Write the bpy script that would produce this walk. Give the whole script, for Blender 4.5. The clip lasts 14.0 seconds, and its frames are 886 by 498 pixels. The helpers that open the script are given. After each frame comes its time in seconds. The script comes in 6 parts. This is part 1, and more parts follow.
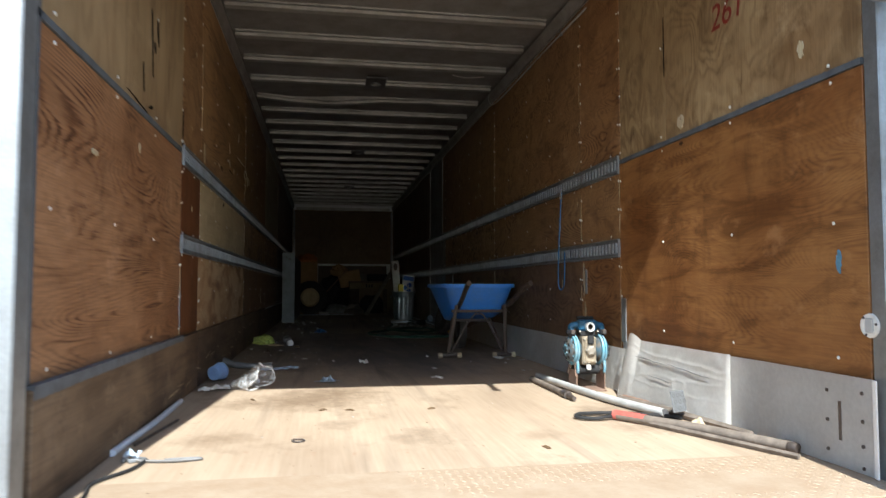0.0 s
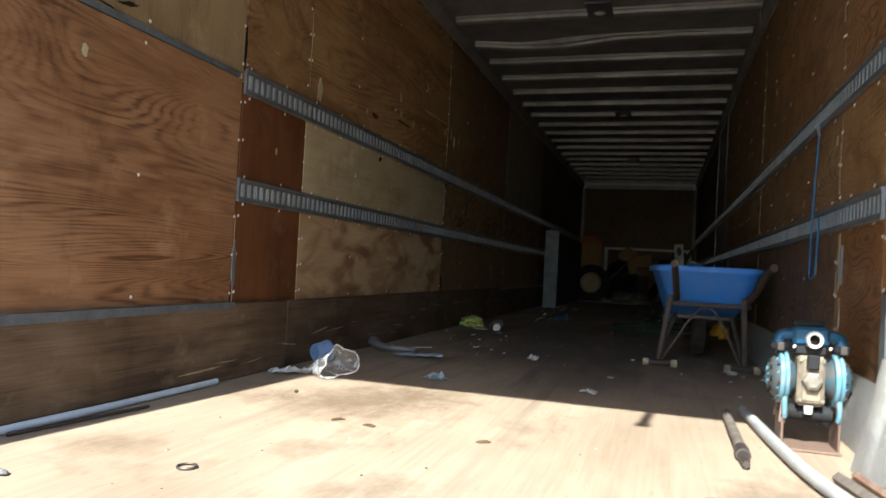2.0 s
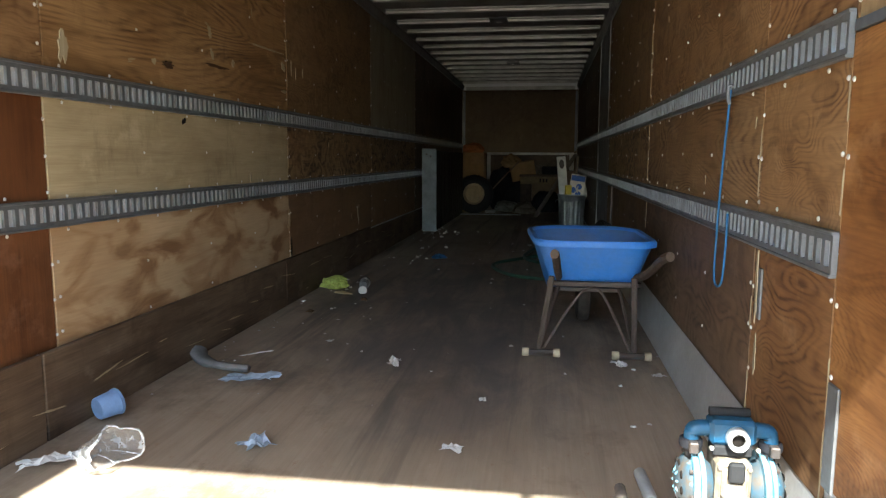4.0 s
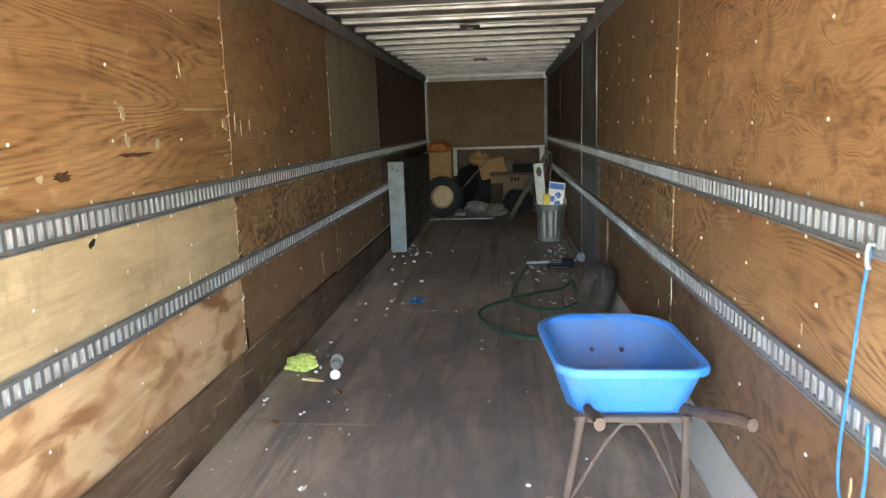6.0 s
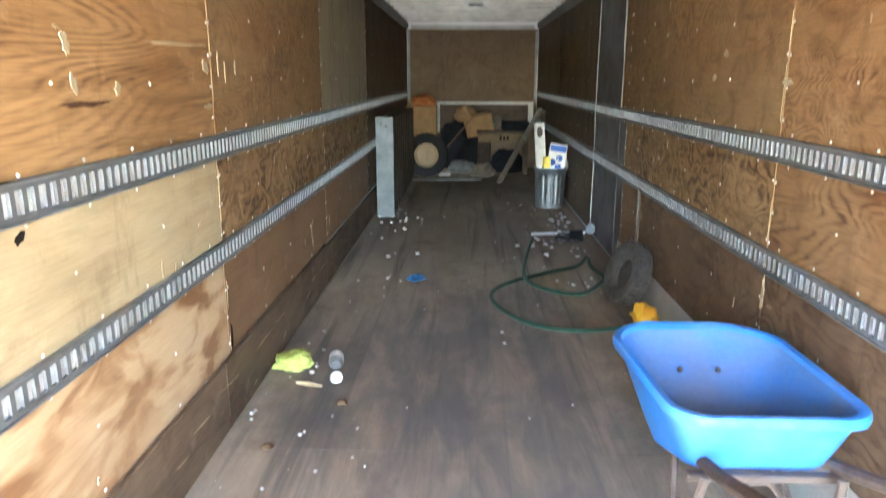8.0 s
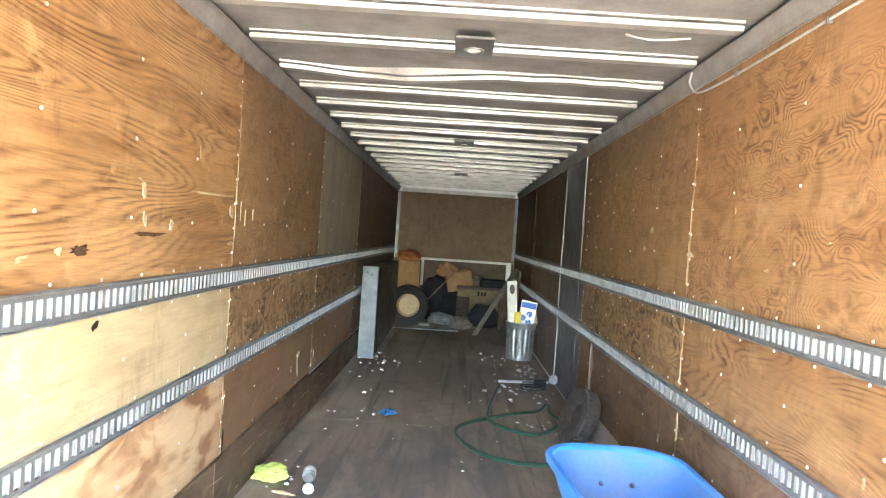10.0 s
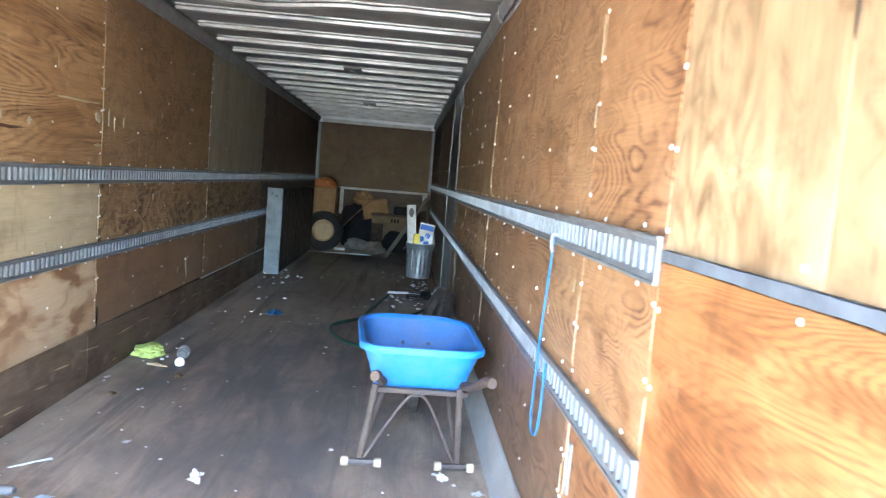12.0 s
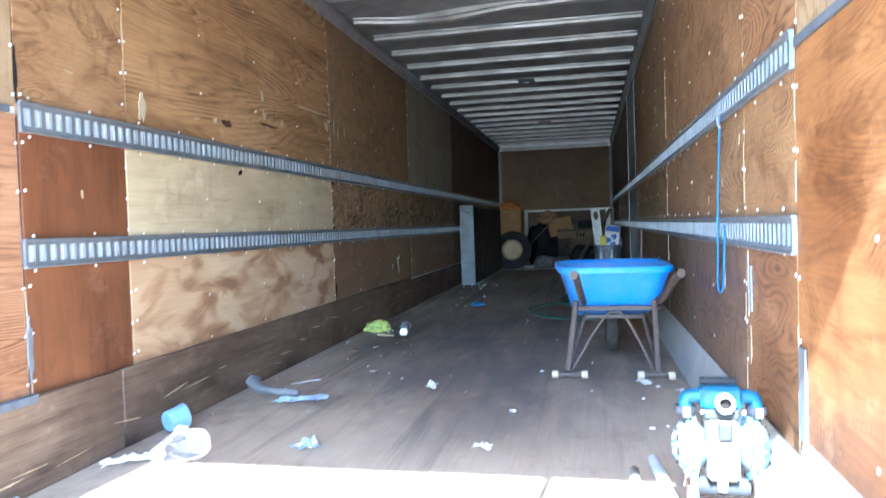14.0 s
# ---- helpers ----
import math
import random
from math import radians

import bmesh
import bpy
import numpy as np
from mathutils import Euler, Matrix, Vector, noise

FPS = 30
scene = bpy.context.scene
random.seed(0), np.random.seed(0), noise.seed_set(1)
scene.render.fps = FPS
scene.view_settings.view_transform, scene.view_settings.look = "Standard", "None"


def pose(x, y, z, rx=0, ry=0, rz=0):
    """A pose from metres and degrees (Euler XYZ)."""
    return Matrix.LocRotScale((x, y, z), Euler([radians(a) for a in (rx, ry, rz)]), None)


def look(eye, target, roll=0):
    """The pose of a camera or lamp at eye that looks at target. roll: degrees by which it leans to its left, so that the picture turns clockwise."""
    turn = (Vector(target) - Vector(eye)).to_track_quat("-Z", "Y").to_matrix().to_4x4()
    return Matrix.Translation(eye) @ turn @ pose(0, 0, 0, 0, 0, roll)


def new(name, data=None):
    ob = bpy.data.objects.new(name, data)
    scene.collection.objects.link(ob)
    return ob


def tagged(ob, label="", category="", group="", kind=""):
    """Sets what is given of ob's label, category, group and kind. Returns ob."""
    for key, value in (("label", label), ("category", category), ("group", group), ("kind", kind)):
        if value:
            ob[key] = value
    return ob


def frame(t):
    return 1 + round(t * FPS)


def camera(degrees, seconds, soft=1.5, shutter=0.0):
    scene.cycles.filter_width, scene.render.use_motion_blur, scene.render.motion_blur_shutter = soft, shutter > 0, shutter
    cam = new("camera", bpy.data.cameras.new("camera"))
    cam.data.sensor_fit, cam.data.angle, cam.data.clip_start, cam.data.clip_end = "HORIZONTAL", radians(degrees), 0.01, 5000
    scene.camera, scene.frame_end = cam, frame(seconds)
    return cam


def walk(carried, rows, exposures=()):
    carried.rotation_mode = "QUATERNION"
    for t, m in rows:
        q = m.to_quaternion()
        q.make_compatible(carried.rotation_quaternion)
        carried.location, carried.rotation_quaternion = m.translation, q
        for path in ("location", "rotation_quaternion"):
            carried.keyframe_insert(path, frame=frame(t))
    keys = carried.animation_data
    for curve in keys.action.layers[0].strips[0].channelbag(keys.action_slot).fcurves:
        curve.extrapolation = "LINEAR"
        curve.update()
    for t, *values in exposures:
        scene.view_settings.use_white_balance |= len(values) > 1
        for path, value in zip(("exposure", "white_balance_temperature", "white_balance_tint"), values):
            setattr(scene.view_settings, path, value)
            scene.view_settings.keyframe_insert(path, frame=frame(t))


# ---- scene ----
cam = camera(64.9, 14.0, soft=1.2, shutter=0.25)
PATH = [
    (0, (-0.482, 0.547, 1.704), (-0.145, 2.515, 1.813), -0),
    (0.2, (-0.335, 0.666, 1.686), (0.011, 2.635, 1.723), 0.4),
    (0.5, (-0.122, 0.846, 1.662), (0.128, 2.829, 1.613), 0.1),
    (0.7, (0.001, 0.969, 1.652), (0.104, 2.967, 1.663), 0.7),
    (1, (0.166, 1.16, 1.64), (0.077, 3.156, 1.722), 3),
    (1.2, (0.267, 1.294, 1.625), (0.015, 3.278, 1.675), 2.7),
    (1.5, (0.4, 1.5, 1.61), (-0.098, 3.432, 1.752), 1.5),
    (1.7, (0.475, 1.641, 1.621), (-0.024, 3.571, 1.777), 3.8),
    (2, (0.56, 1.839, 1.652), (-0.039, 3.747, 1.7), 3.1),
    (2.2, (0.587, 1.938, 1.661), (-0.085, 3.822, 1.628), 1.5),
    (2.5, (0.603, 2.066, 1.701), (0.026, 3.98, 1.643), 1.7),
    (2.7, (0.615, 2.153, 1.792), (0.191, 4.105, 1.7), 1.4),
    (3, (0.622, 2.284, 1.952), (0.192, 4.232, 1.811), 0.3),
    (3.2, (0.596, 2.39, 1.981), (0.25, 4.357, 1.869), -1.1),
    (5.3, (0.561, 3.206, 2.626), (0.33, 5.114, 2.076), 1),
    (5.5, (0.471, 3.307, 2.683), (0.316, 5.248, 2.226), -0.6),
    (5.7, (0.4, 3.422, 2.71), (0.24, 5.378, 2.328), -1.5),
    (6, (0.315, 3.604, 2.737), (0.142, 5.566, 2.389), -1.8),
    (6.2, (0.297, 3.743, 2.75), (0.13, 5.715, 2.458), -1.7),
    (6.5, (0.277, 3.949, 2.761), (0.088, 5.912, 2.429), -1.1),
    (6.7, (0.225, 4.06, 2.762), (0.078, 6.024, 2.419), -0.8),
    (7, (0.123, 4.2, 2.761), (0.012, 6.17, 2.436), -0.5),
    (7.2, (0.046, 4.284, 2.768), (-0.049, 6.254, 2.431), -0.3),
    (7.5, (-0.06, 4.38, 2.774), (-0.147, 6.345, 2.417), -0.4),
    (7.7, (-0.094, 4.404, 2.759), (-0.157, 6.371, 2.405), 0.3),
    (8, (-0.115, 4.409, 2.734), (-0.177, 6.35, 2.257), 0.1),
    (8.2, (-0.123, 4.42, 2.733), (-0.172, 6.313, 2.091), 1.2),
    (8.5, (-0.119, 4.405, 2.745), (-0.138, 6.348, 2.27), 2),
    (8.7, (-0.102, 4.336, 2.767), (-0.068, 6.316, 2.488), 2.1),
    (9, (-0.068, 4.189, 2.799), (-0.073, 6.188, 2.732), 0.5),
    (9.2, (-0.055, 4.078, 2.776), (-0.066, 6.078, 2.75), 1.1),
    (11.3, (0.203, 3.199, 2.669), (0.177, 5.193, 2.527), 5.6),
    (11.5, (0.334, 3.111, 2.636), (0.406, 5.098, 2.424), 3.2),
    (11.7, (0.485, 3.055, 2.608), (0.633, 5.038, 2.4), 3.2),
    (12, (0.693, 2.981, 2.562), (0.815, 4.968, 2.371), 4.8),
    (12.2, (0.785, 2.932, 2.523), (1.023, 4.914, 2.393), 4.4),
    (12.5, (0.87, 2.863, 2.451), (1.126, 4.846, 2.405), 2.6),
    (12.7, (0.892, 2.824, 2.383), (1.013, 4.819, 2.318), 0.5),
    (13, (0.886, 2.761, 2.281), (0.707, 4.748, 2.422), 1.3),
    (13.2, (0.851, 2.692, 2.259), (0.618, 4.678, 2.288), 1.7),
    (13.3, (0.826, 2.657, 2.243), (0.58, 4.642, 2.226), 0.2),
    (13.5, (0.761, 2.602, 2.15), (0.546, 4.59, 2.11), -0.7),
    (13.7, (0.732, 2.526, 2.083), (0.421, 4.501, 2.097), -0.6),
    (14, (0.7, 2.405, 1.991), (0.291, 4.361, 1.925), -1.9),
]
EXPOSURES = [
    (0.0, 1.27, 5980, 4), (0.5, 1.33, 5970, 4), (2.5, 1.55, 6000, 2), (3.2, 1.88, 6100, 2), (5.3, 4.1, 5850, 2), (6.0, 4.9, 5950, 2), (7.0, 5.58, 6080, 2), (8.0, 5.68, 5620, 2), (9.2, 6.0, 6120, 2),
    (11.3, 5.65, 4800, 2), (12.0, 5.07, 4950, 2), (12.5, 4.41, 5050, 3), (13.3, 4.46, 4800, 2), (14.0, 4.5, 4580, 2),
]
walk(cam, [(t, look(eye, target, roll)) for t, eye, target, roll in PATH], EXPOSURES)

# ---- light ----
SUN_WAY = Vector((0.09, 1.0, -1.03)).normalized()
world = bpy.data.worlds.new("sky")
scene.world = world
world.use_nodes = True
wn = world.node_tree.nodes
sky = wn.new("ShaderNodeTexSky")
sky.sky_type = "NISHITA"
sky.sun_disc = False
sky.sun_elevation = radians(45.4)
sky.sun_rotation = math.atan2(-SUN_WAY.x, -SUN_WAY.y)
world.node_tree.links.new(sky.outputs[0], wn["Background"].inputs[0])
wn["Background"].inputs[1].default_value = 0.15
sun_data = bpy.data.lights.new("sun", "SUN")
sun_data.energy, sun_data.angle, sun_data.color = 5.0, radians(0.6), (1.0, 0.95, 0.88)
sun = new("sun", sun_data)
sun.matrix_world = look((-2, -8, 12), Vector((-2, -8, 12)) + SUN_WAY)


# ---- materials ----
def mat(name):
    m = bpy.data.materials.new(name)
    m.use_nodes = True
    nt = m.node_tree
    return m, nt, nt.nodes["Principled BSDF"]


def node(nt, kind, **values):
    n = nt.nodes.new(kind)
    for k, v in values.items():
        if k in n.inputs:
            n.inputs[k].default_value = v
    return n


def math_node(nt, op, a, b):
    n = nt.nodes.new("ShaderNodeMath")
    n.operation = op
    for i, v in enumerate((a, b)):
        if isinstance(v, (int, float)):
            n.inputs[i].default_value = v
        else:
            nt.links.new(v, n.inputs[i])
    return n.outputs[0]


def mapped(nt, scale, shift=37.0):
    """World position, moved by a random amount for each object, and scaled."""
    geo = nt.nodes.new("ShaderNodeNewGeometry")
    info = nt.nodes.new("ShaderNodeObjectInfo")
    add = nt.nodes.new("ShaderNodeVectorMath")
    add.operation = "ADD"
    nt.links.new(geo.outputs["Position"], add.inputs[0])
    nt.links.new(math_node(nt, "MULTIPLY", info.outputs["Random"], shift), add.inputs[1])
    mp = nt.nodes.new("ShaderNodeMapping")
    mp.inputs["Scale"].default_value = scale
    nt.links.new(add.outputs[0], mp.inputs[0])
    return mp.outputs[0]


def noise_tex(nt, vec, scale, detail=3.0, rough=0.55, distort=0.0):
    n = node(nt, "ShaderNodeTexNoise", Scale=scale, Detail=detail, Roughness=rough, Distortion=distort)
    nt.links.new(vec, n.inputs["Vector"])
    return n.outputs["Fac"]


def ramp(nt, fac, stops):
    n = nt.nodes.new("ShaderNodeValToRGB")
    el = n.color_ramp.elements
    while len(el) < len(stops):
        el.new(0.5)
    for e, (p, c) in zip(el, stops):
        e.position, e.color = p, (*c, 1)
    nt.links.new(fac, n.inputs[0])
    return n.outputs[0]


def mix(nt, fac, a, b, blend="MIX"):
    n = nt.nodes.new("ShaderNodeMix")
    n.data_type, n.blend_type = "RGBA", blend
    if isinstance(fac, (int, float)):
        n.inputs[0].default_value = fac
    else:
        nt.links.new(fac, n.inputs[0])
    for i, v in ((6, a), (7, b)):
        if isinstance(v, tuple):
            n.inputs[i].default_value = (*v, 1)
        else:
            nt.links.new(v, n.inputs[i])
    return n.outputs[2]


def bump(nt, bsdf, height, strength, distance=0.002):
    n = node(nt, "ShaderNodeBump", Strength=strength, Distance=distance)
    nt.links.new(height, n.inputs["Height"])
    nt.links.new(n.outputs[0], bsdf.inputs["Normal"])


def plywood(name, dark, light, stain, along="y", lines=16.0, contrast=1.0, stains=0.5, wild=1.0, rough=0.62, stretch=4.0, mottle=0.5):
    """Rotary-cut veneer: soft dark contour lines of a warped noise, fine fibre, cloudy tone, dull stains and rubbed places."""
    m, nt, b = mat(name)
    def soft(c, up):
        g = 0.3 * c[0] + 0.6 * c[1] + 0.1 * c[2]
        return tuple(min(0.8, up * k * (v * 0.92 + g * 0.08)) for v, k in zip(c, (0.97, 1.09, 1.08)))
    dark, light = soft(dark, 1.0), soft(light, 1.05)
    long, wide = 2.3 / stretch, 2.3
    s = (2.4, long, wide) if along == "y" else (2.4, wide, long)
    f = (60, 5.0, 150) if along == "y" else (60, 150, 5.0)
    low = noise_tex(nt, mapped(nt, s), wild, 2.2, 0.42, 0.35)
    ragged = noise_tex(nt, mapped(nt, tuple(v * 0.16 for v in f), 3.0), 1.0, 4.0, 0.7)
    jitter = math_node(nt, "MULTIPLY", math_node(nt, "SUBTRACT", ragged, 0.5), 0.022)
    wave = math_node(nt, "SINE", math_node(nt, "MULTIPLY", math_node(nt, "ADD", low, jitter), lines * 6.283), 0.0)
    band = math_node(nt, "POWER", math_node(nt, "ADD", math_node(nt, "MULTIPLY", wave, 0.5), 0.5), 2.0)
    fibre = noise_tex(nt, mapped(nt, f), 1.0, 3.0, 0.6)
    patch = noise_tex(nt, mapped(nt, (1.6, 1.3, 1.7), 11.0), 1.0, 4.0, 0.6)
    presence = noise_tex(nt, mapped(nt, (2.0, 1.6, 3.2), 23.0), 1.0, 3.0, 0.6)
    weight = math_node(nt, "MULTIPLY", ramp(nt, presence, [(0.38, (0.12, 0.12, 0.12)), (0.6, (1, 1, 1))]), 0.6 * contrast)
    broken = ramp(nt, ragged, [(0.34, (0.25, 0.25, 0.25)), (0.6, (1, 1, 1))])
    band = math_node(nt, "MULTIPLY", band, broken)
    grain = math_node(nt, "ADD", math_node(nt, "MULTIPLY", band, weight), math_node(nt, "MULTIPLY", fibre, 0.55))
    wood = ramp(nt, grain, [(0.16, light), (0.40, tuple(0.4 * p + 0.6 * q for p, q in zip(dark, light))), (0.72, dark), (0.98, tuple(0.62 * p for p in dark))])
    cloud = noise_tex(nt, mapped(nt, (4.0, 9.0 / stretch, 8.0) if along == "y" else (4.0, 8.0, 9.0 / stretch), 17.0), 1.0, 4.0, 0.62, 0.9)
    wood = mix(nt, mottle, wood, ramp(nt, cloud, [(0.36, (0.52, 0.46, 0.40)), (0.5, (0.9, 0.88, 0.86)), (0.64, (1.0, 1.0, 1.0))]), "MULTIPLY")
    tint = ramp(nt, patch, [(0.33, stain), (0.62, (1, 1, 1))])
    full = mix(nt, stains, wood, tint, "MULTIPLY")
    rub = noise_tex(nt, mapped(nt, (5, 3.5, 5), 7.0), 1.0, 5.0, 0.7)
    worn = ramp(nt, rub, [(0.58, (0, 0, 0)), (0.70, (1, 1, 1))])
    pale = tuple(min(0.75, v * 1.15 + 0.04) for v in light)
    full = mix(nt, math_node(nt, "MULTIPLY", worn, 0.42), full, pale)
    grime = ramp(nt, noise_tex(nt, mapped(nt, (9, 6, 2.2), 5.0), 1.0, 6.0, 0.75), [(0.3, (0.5, 0.47, 0.45)), (0.45, (1, 1, 1))])
    full = mix(nt, 0.5, full, grime, "MULTIPLY")
    nt.links.new(full, b.inputs["Base Color"])
    nt.links.new(math_node(nt, "ADD", math_node(nt, "MULTIPLY", patch, 0.35), rough - 0.2), b.inputs["Roughness"])
    b.inputs["Specular IOR Level"].default_value = 0.35
    bump(nt, b, grain, 0.35, 0.0015)
    return m


def blotched_plywood(name, brown, mid, pale):
    """Pale veneer worn through in large soft blotches, with hardly any grain lines."""
    m, nt, b = mat(name)
    blot = noise_tex(nt, mapped(nt, (2.0, 2.6, 6.5), 29.0), 1.0, 4.5, 0.5, 0.7)
    veil = noise_tex(nt, mapped(nt, (2.0, 1.1, 1.6), 13.0), 1.0, 3.0, 0.55)
    fibre = noise_tex(nt, mapped(nt, (60, 6.0, 120)), 1.0, 3.0, 0.6)
    wood = ramp(nt, blot, [(0.38, brown), (0.46, mid), (0.53, pale), (0.7, tuple(min(0.8, v * 1.12) for v in pale))])
    wood = mix(nt, ramp(nt, veil, [(0.42, (0, 0, 0)), (0.62, (0.8, 0.8, 0.8))]), wood, mid)
    wood = mix(nt, 0.35, wood, ramp(nt, fibre, [(0.3, (0.68, 0.64, 0.6)), (0.65, (1, 1, 1))]), "MULTIPLY")
    nt.links.new(wood, b.inputs["Base Color"])
    nt.links.new(math_node(nt, "ADD", math_node(nt, "MULTIPLY", veil, 0.3), 0.45), b.inputs["Roughness"])
    b.inputs["Specular IOR Level"].default_value = 0.35
    bump(nt, b, fibre, 0.3, 0.0015)
    return m


def metal(name, colour, rough=0.4, metallic=1.0, dirt=(0.3, 0.28, 0.25), amount=0.5, scale=6.0, spread=(0.35, 0.65)):
    m, nt, b = mat(name)
    big = noise_tex(nt, mapped(nt, (1, 1, 1), 9.0), scale, 5.0, 0.65)
    fine = noise_tex(nt, mapped(nt, (1, 1, 1), 5.0), scale * 14, 3.0, 0.6)
    col = mix(nt, math_node(nt, "MULTIPLY", ramp(nt, big, [(spread[0], (0, 0, 0)), (spread[1], (1, 1, 1))]), amount), colour, dirt)
    col = mix(nt, 0.25, col, ramp(nt, fine, [(0.3, (0.6, 0.6, 0.6)), (0.7, (1, 1, 1))]), "MULTIPLY")
    nt.links.new(col, b.inputs["Base Color"])
    b.inputs["Metallic"].default_value = metallic
    nt.links.new(math_node(nt, "ADD", math_node(nt, "MULTIPLY", big, 0.3), rough - 0.12), b.inputs["Roughness"])
    bump(nt, b, fine, 0.12, 0.001)
    return m


def plain(name, colour, rough=0.6, vary=0.3, scale=12.0, spec=0.4, bumpy=0.15):
    """Paint, plastic, cloth or paper with uneven tone."""
    m, nt, b = mat(name)
    big = noise_tex(nt, mapped(nt, (1, 1, 1), 13.0), scale, 5.0, 0.65)
    low = tuple(v * (1 - vary) for v in colour)
    high = tuple(min(0.95, v * (1 + vary * 0.6)) for v in colour)
    nt.links.new(ramp(nt, big, [(0.3, low), (0.7, high)]), b.inputs["Base Color"])
    nt.links.new(math_node(nt, "ADD", math_node(nt, "MULTIPLY", big, 0.2), rough - 0.1), b.inputs["Roughness"])
    b.inputs["Specular IOR Level"].default_value = spec
    bump(nt, b, noise_tex(nt, mapped(nt, (1, 1, 1), 3.0), scale * 9, 3.0, 0.6), bumpy, 0.001)
    return m


Z_FLOOR = 1.1


def floor_wood(name):
    m, nt, b = mat(name)
    fibre = noise_tex(nt, mapped(nt, (70, 2.5, 60)), 1.0, 4.0, 0.65)
    tone = noise_tex(nt, mapped(nt, (2.2, 0.9, 1), 19.0), 1.0, 5.0, 0.6)
    wood = ramp(nt, fibre, [(0.15, (0.36, 0.275, 0.195)), (0.5, (0.42, 0.328, 0.238)), (0.85, (0.47, 0.375, 0.28))])
    wood = mix(nt, 0.6, wood, ramp(nt, tone, [(0.3, (0.55, 0.5, 0.47)), (0.65, (1, 1, 1))]), "MULTIPLY")
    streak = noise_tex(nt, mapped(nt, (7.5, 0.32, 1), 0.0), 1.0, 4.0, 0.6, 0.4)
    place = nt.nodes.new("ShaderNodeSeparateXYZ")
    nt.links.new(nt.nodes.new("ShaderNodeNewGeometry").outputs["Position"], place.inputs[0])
    # streaks deepen with y, from 4.4 to 6.4
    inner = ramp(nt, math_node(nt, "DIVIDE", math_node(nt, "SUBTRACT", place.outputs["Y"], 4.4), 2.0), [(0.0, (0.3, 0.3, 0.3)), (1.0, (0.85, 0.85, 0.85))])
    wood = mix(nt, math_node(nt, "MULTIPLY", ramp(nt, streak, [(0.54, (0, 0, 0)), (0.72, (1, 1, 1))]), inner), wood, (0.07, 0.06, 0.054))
    blot = noise_tex(nt, mapped(nt, (1.5, 1.1, 1), 0.0), 1.0, 6.0, 0.72)
    wood = mix(nt, math_node(nt, "MULTIPLY", ramp(nt, blot, [(0.54, (0, 0, 0)), (0.66, (1, 1, 1))]), 0.55), wood, (0.15, 0.105, 0.07))
    pale = noise_tex(nt, mapped(nt, (16, 9, 1), 0.0), 1.0, 6.0, 0.8)
    wood = mix(nt, math_node(nt, "MULTIPLY", ramp(nt, pale, [(0.63, (0, 0, 0)), (0.72, (1, 1, 1))]), 0.4), wood, (0.55, 0.47, 0.36))
    scuff = noise_tex(nt, mapped(nt, (26, 10, 1), 0.0), 1.0, 6.0, 0.75)
    wood = mix(nt, math_node(nt, "MULTIPLY", ramp(nt, scuff, [(0.62, (0, 0, 0)), (0.68, (1, 1, 1))]), 0.55), wood, (0.30, 0.165, 0.10))
    # old brown spills near the rear; broad grey patches darken the floor beyond y 5
    geo = nt.nodes.new("ShaderNodeNewGeometry")
    cloud = noise_tex(nt, mapped(nt, (11, 8, 1), 0.0), 1.0, 7.0, 0.78, 0.1)
    long_cloud = noise_tex(nt, mapped(nt, (4.2, 1.3, 1), 0.0), 1.0, 6.0, 0.66, 0.5)
    for centre, size, depth in (((-0.54, 4.38, Z_FLOOR), 0.48, 0.8), ((-0.38, 4.66, Z_FLOOR), 0.3, 0.7), ((-0.89, 3.46, Z_FLOOR), 0.2, 0.6), ((-0.92, 4.3, Z_FLOOR), 0.2, 0.5), ((0.4, 3.33, Z_FLOOR), 0.14, 0.45), ((-0.3, 7.6, Z_FLOOR), 0.7, 0.5), ((0.25, 9.0, Z_FLOOR), 0.9, 0.45), ((0.1, 6.4, Z_FLOOR), 1.3, 0.7), ((-0.2, 8.6, Z_FLOOR), 1.8, 0.7), ((0.0, 11.6, Z_FLOOR), 2.3, 0.42), ((0.0, 15.5, Z_FLOOR), 2.6, 0.42), ((0.1, 7.4, Z_FLOOR), 1.9, 0.65), ((0.2, 5.5, Z_FLOOR), 0.7, 0.4)):
        gap = nt.nodes.new("ShaderNodeVectorMath")
        gap.operation = "DISTANCE"
        nt.links.new(geo.outputs["Position"], gap.inputs[0])
        gap.inputs[1].default_value = centre
        near = math_node(nt, "SUBTRACT", 1.0, math_node(nt, "DIVIDE", gap.outputs["Value"], size))
        blotch = ramp(nt, math_node(nt, "ADD", near, math_node(nt, "MULTIPLY", math_node(nt, "SUBTRACT", cloud if centre[1] < 5.0 else long_cloud, 0.5), 2.2 if centre[1] < 5.0 else 1.5)), [(0.08, (0, 0, 0)), (0.9, (1, 1, 1))])
        wood = mix(nt, math_node(nt, "MULTIPLY", blotch, depth), wood, (0.17, 0.115, 0.072) if centre[1] < 5.0 else (0.09, 0.084, 0.085))
    nt.links.new(wood, b.inputs["Base Color"])
    nt.links.new(math_node(nt, "ADD", math_node(nt, "MULTIPLY", tone, 0.3), 0.45), b.inputs["Roughness"])
    b.inputs["Specular IOR Level"].default_value = 0.3
    bump(nt, b, fibre, 0.4, 0.002)
    return m


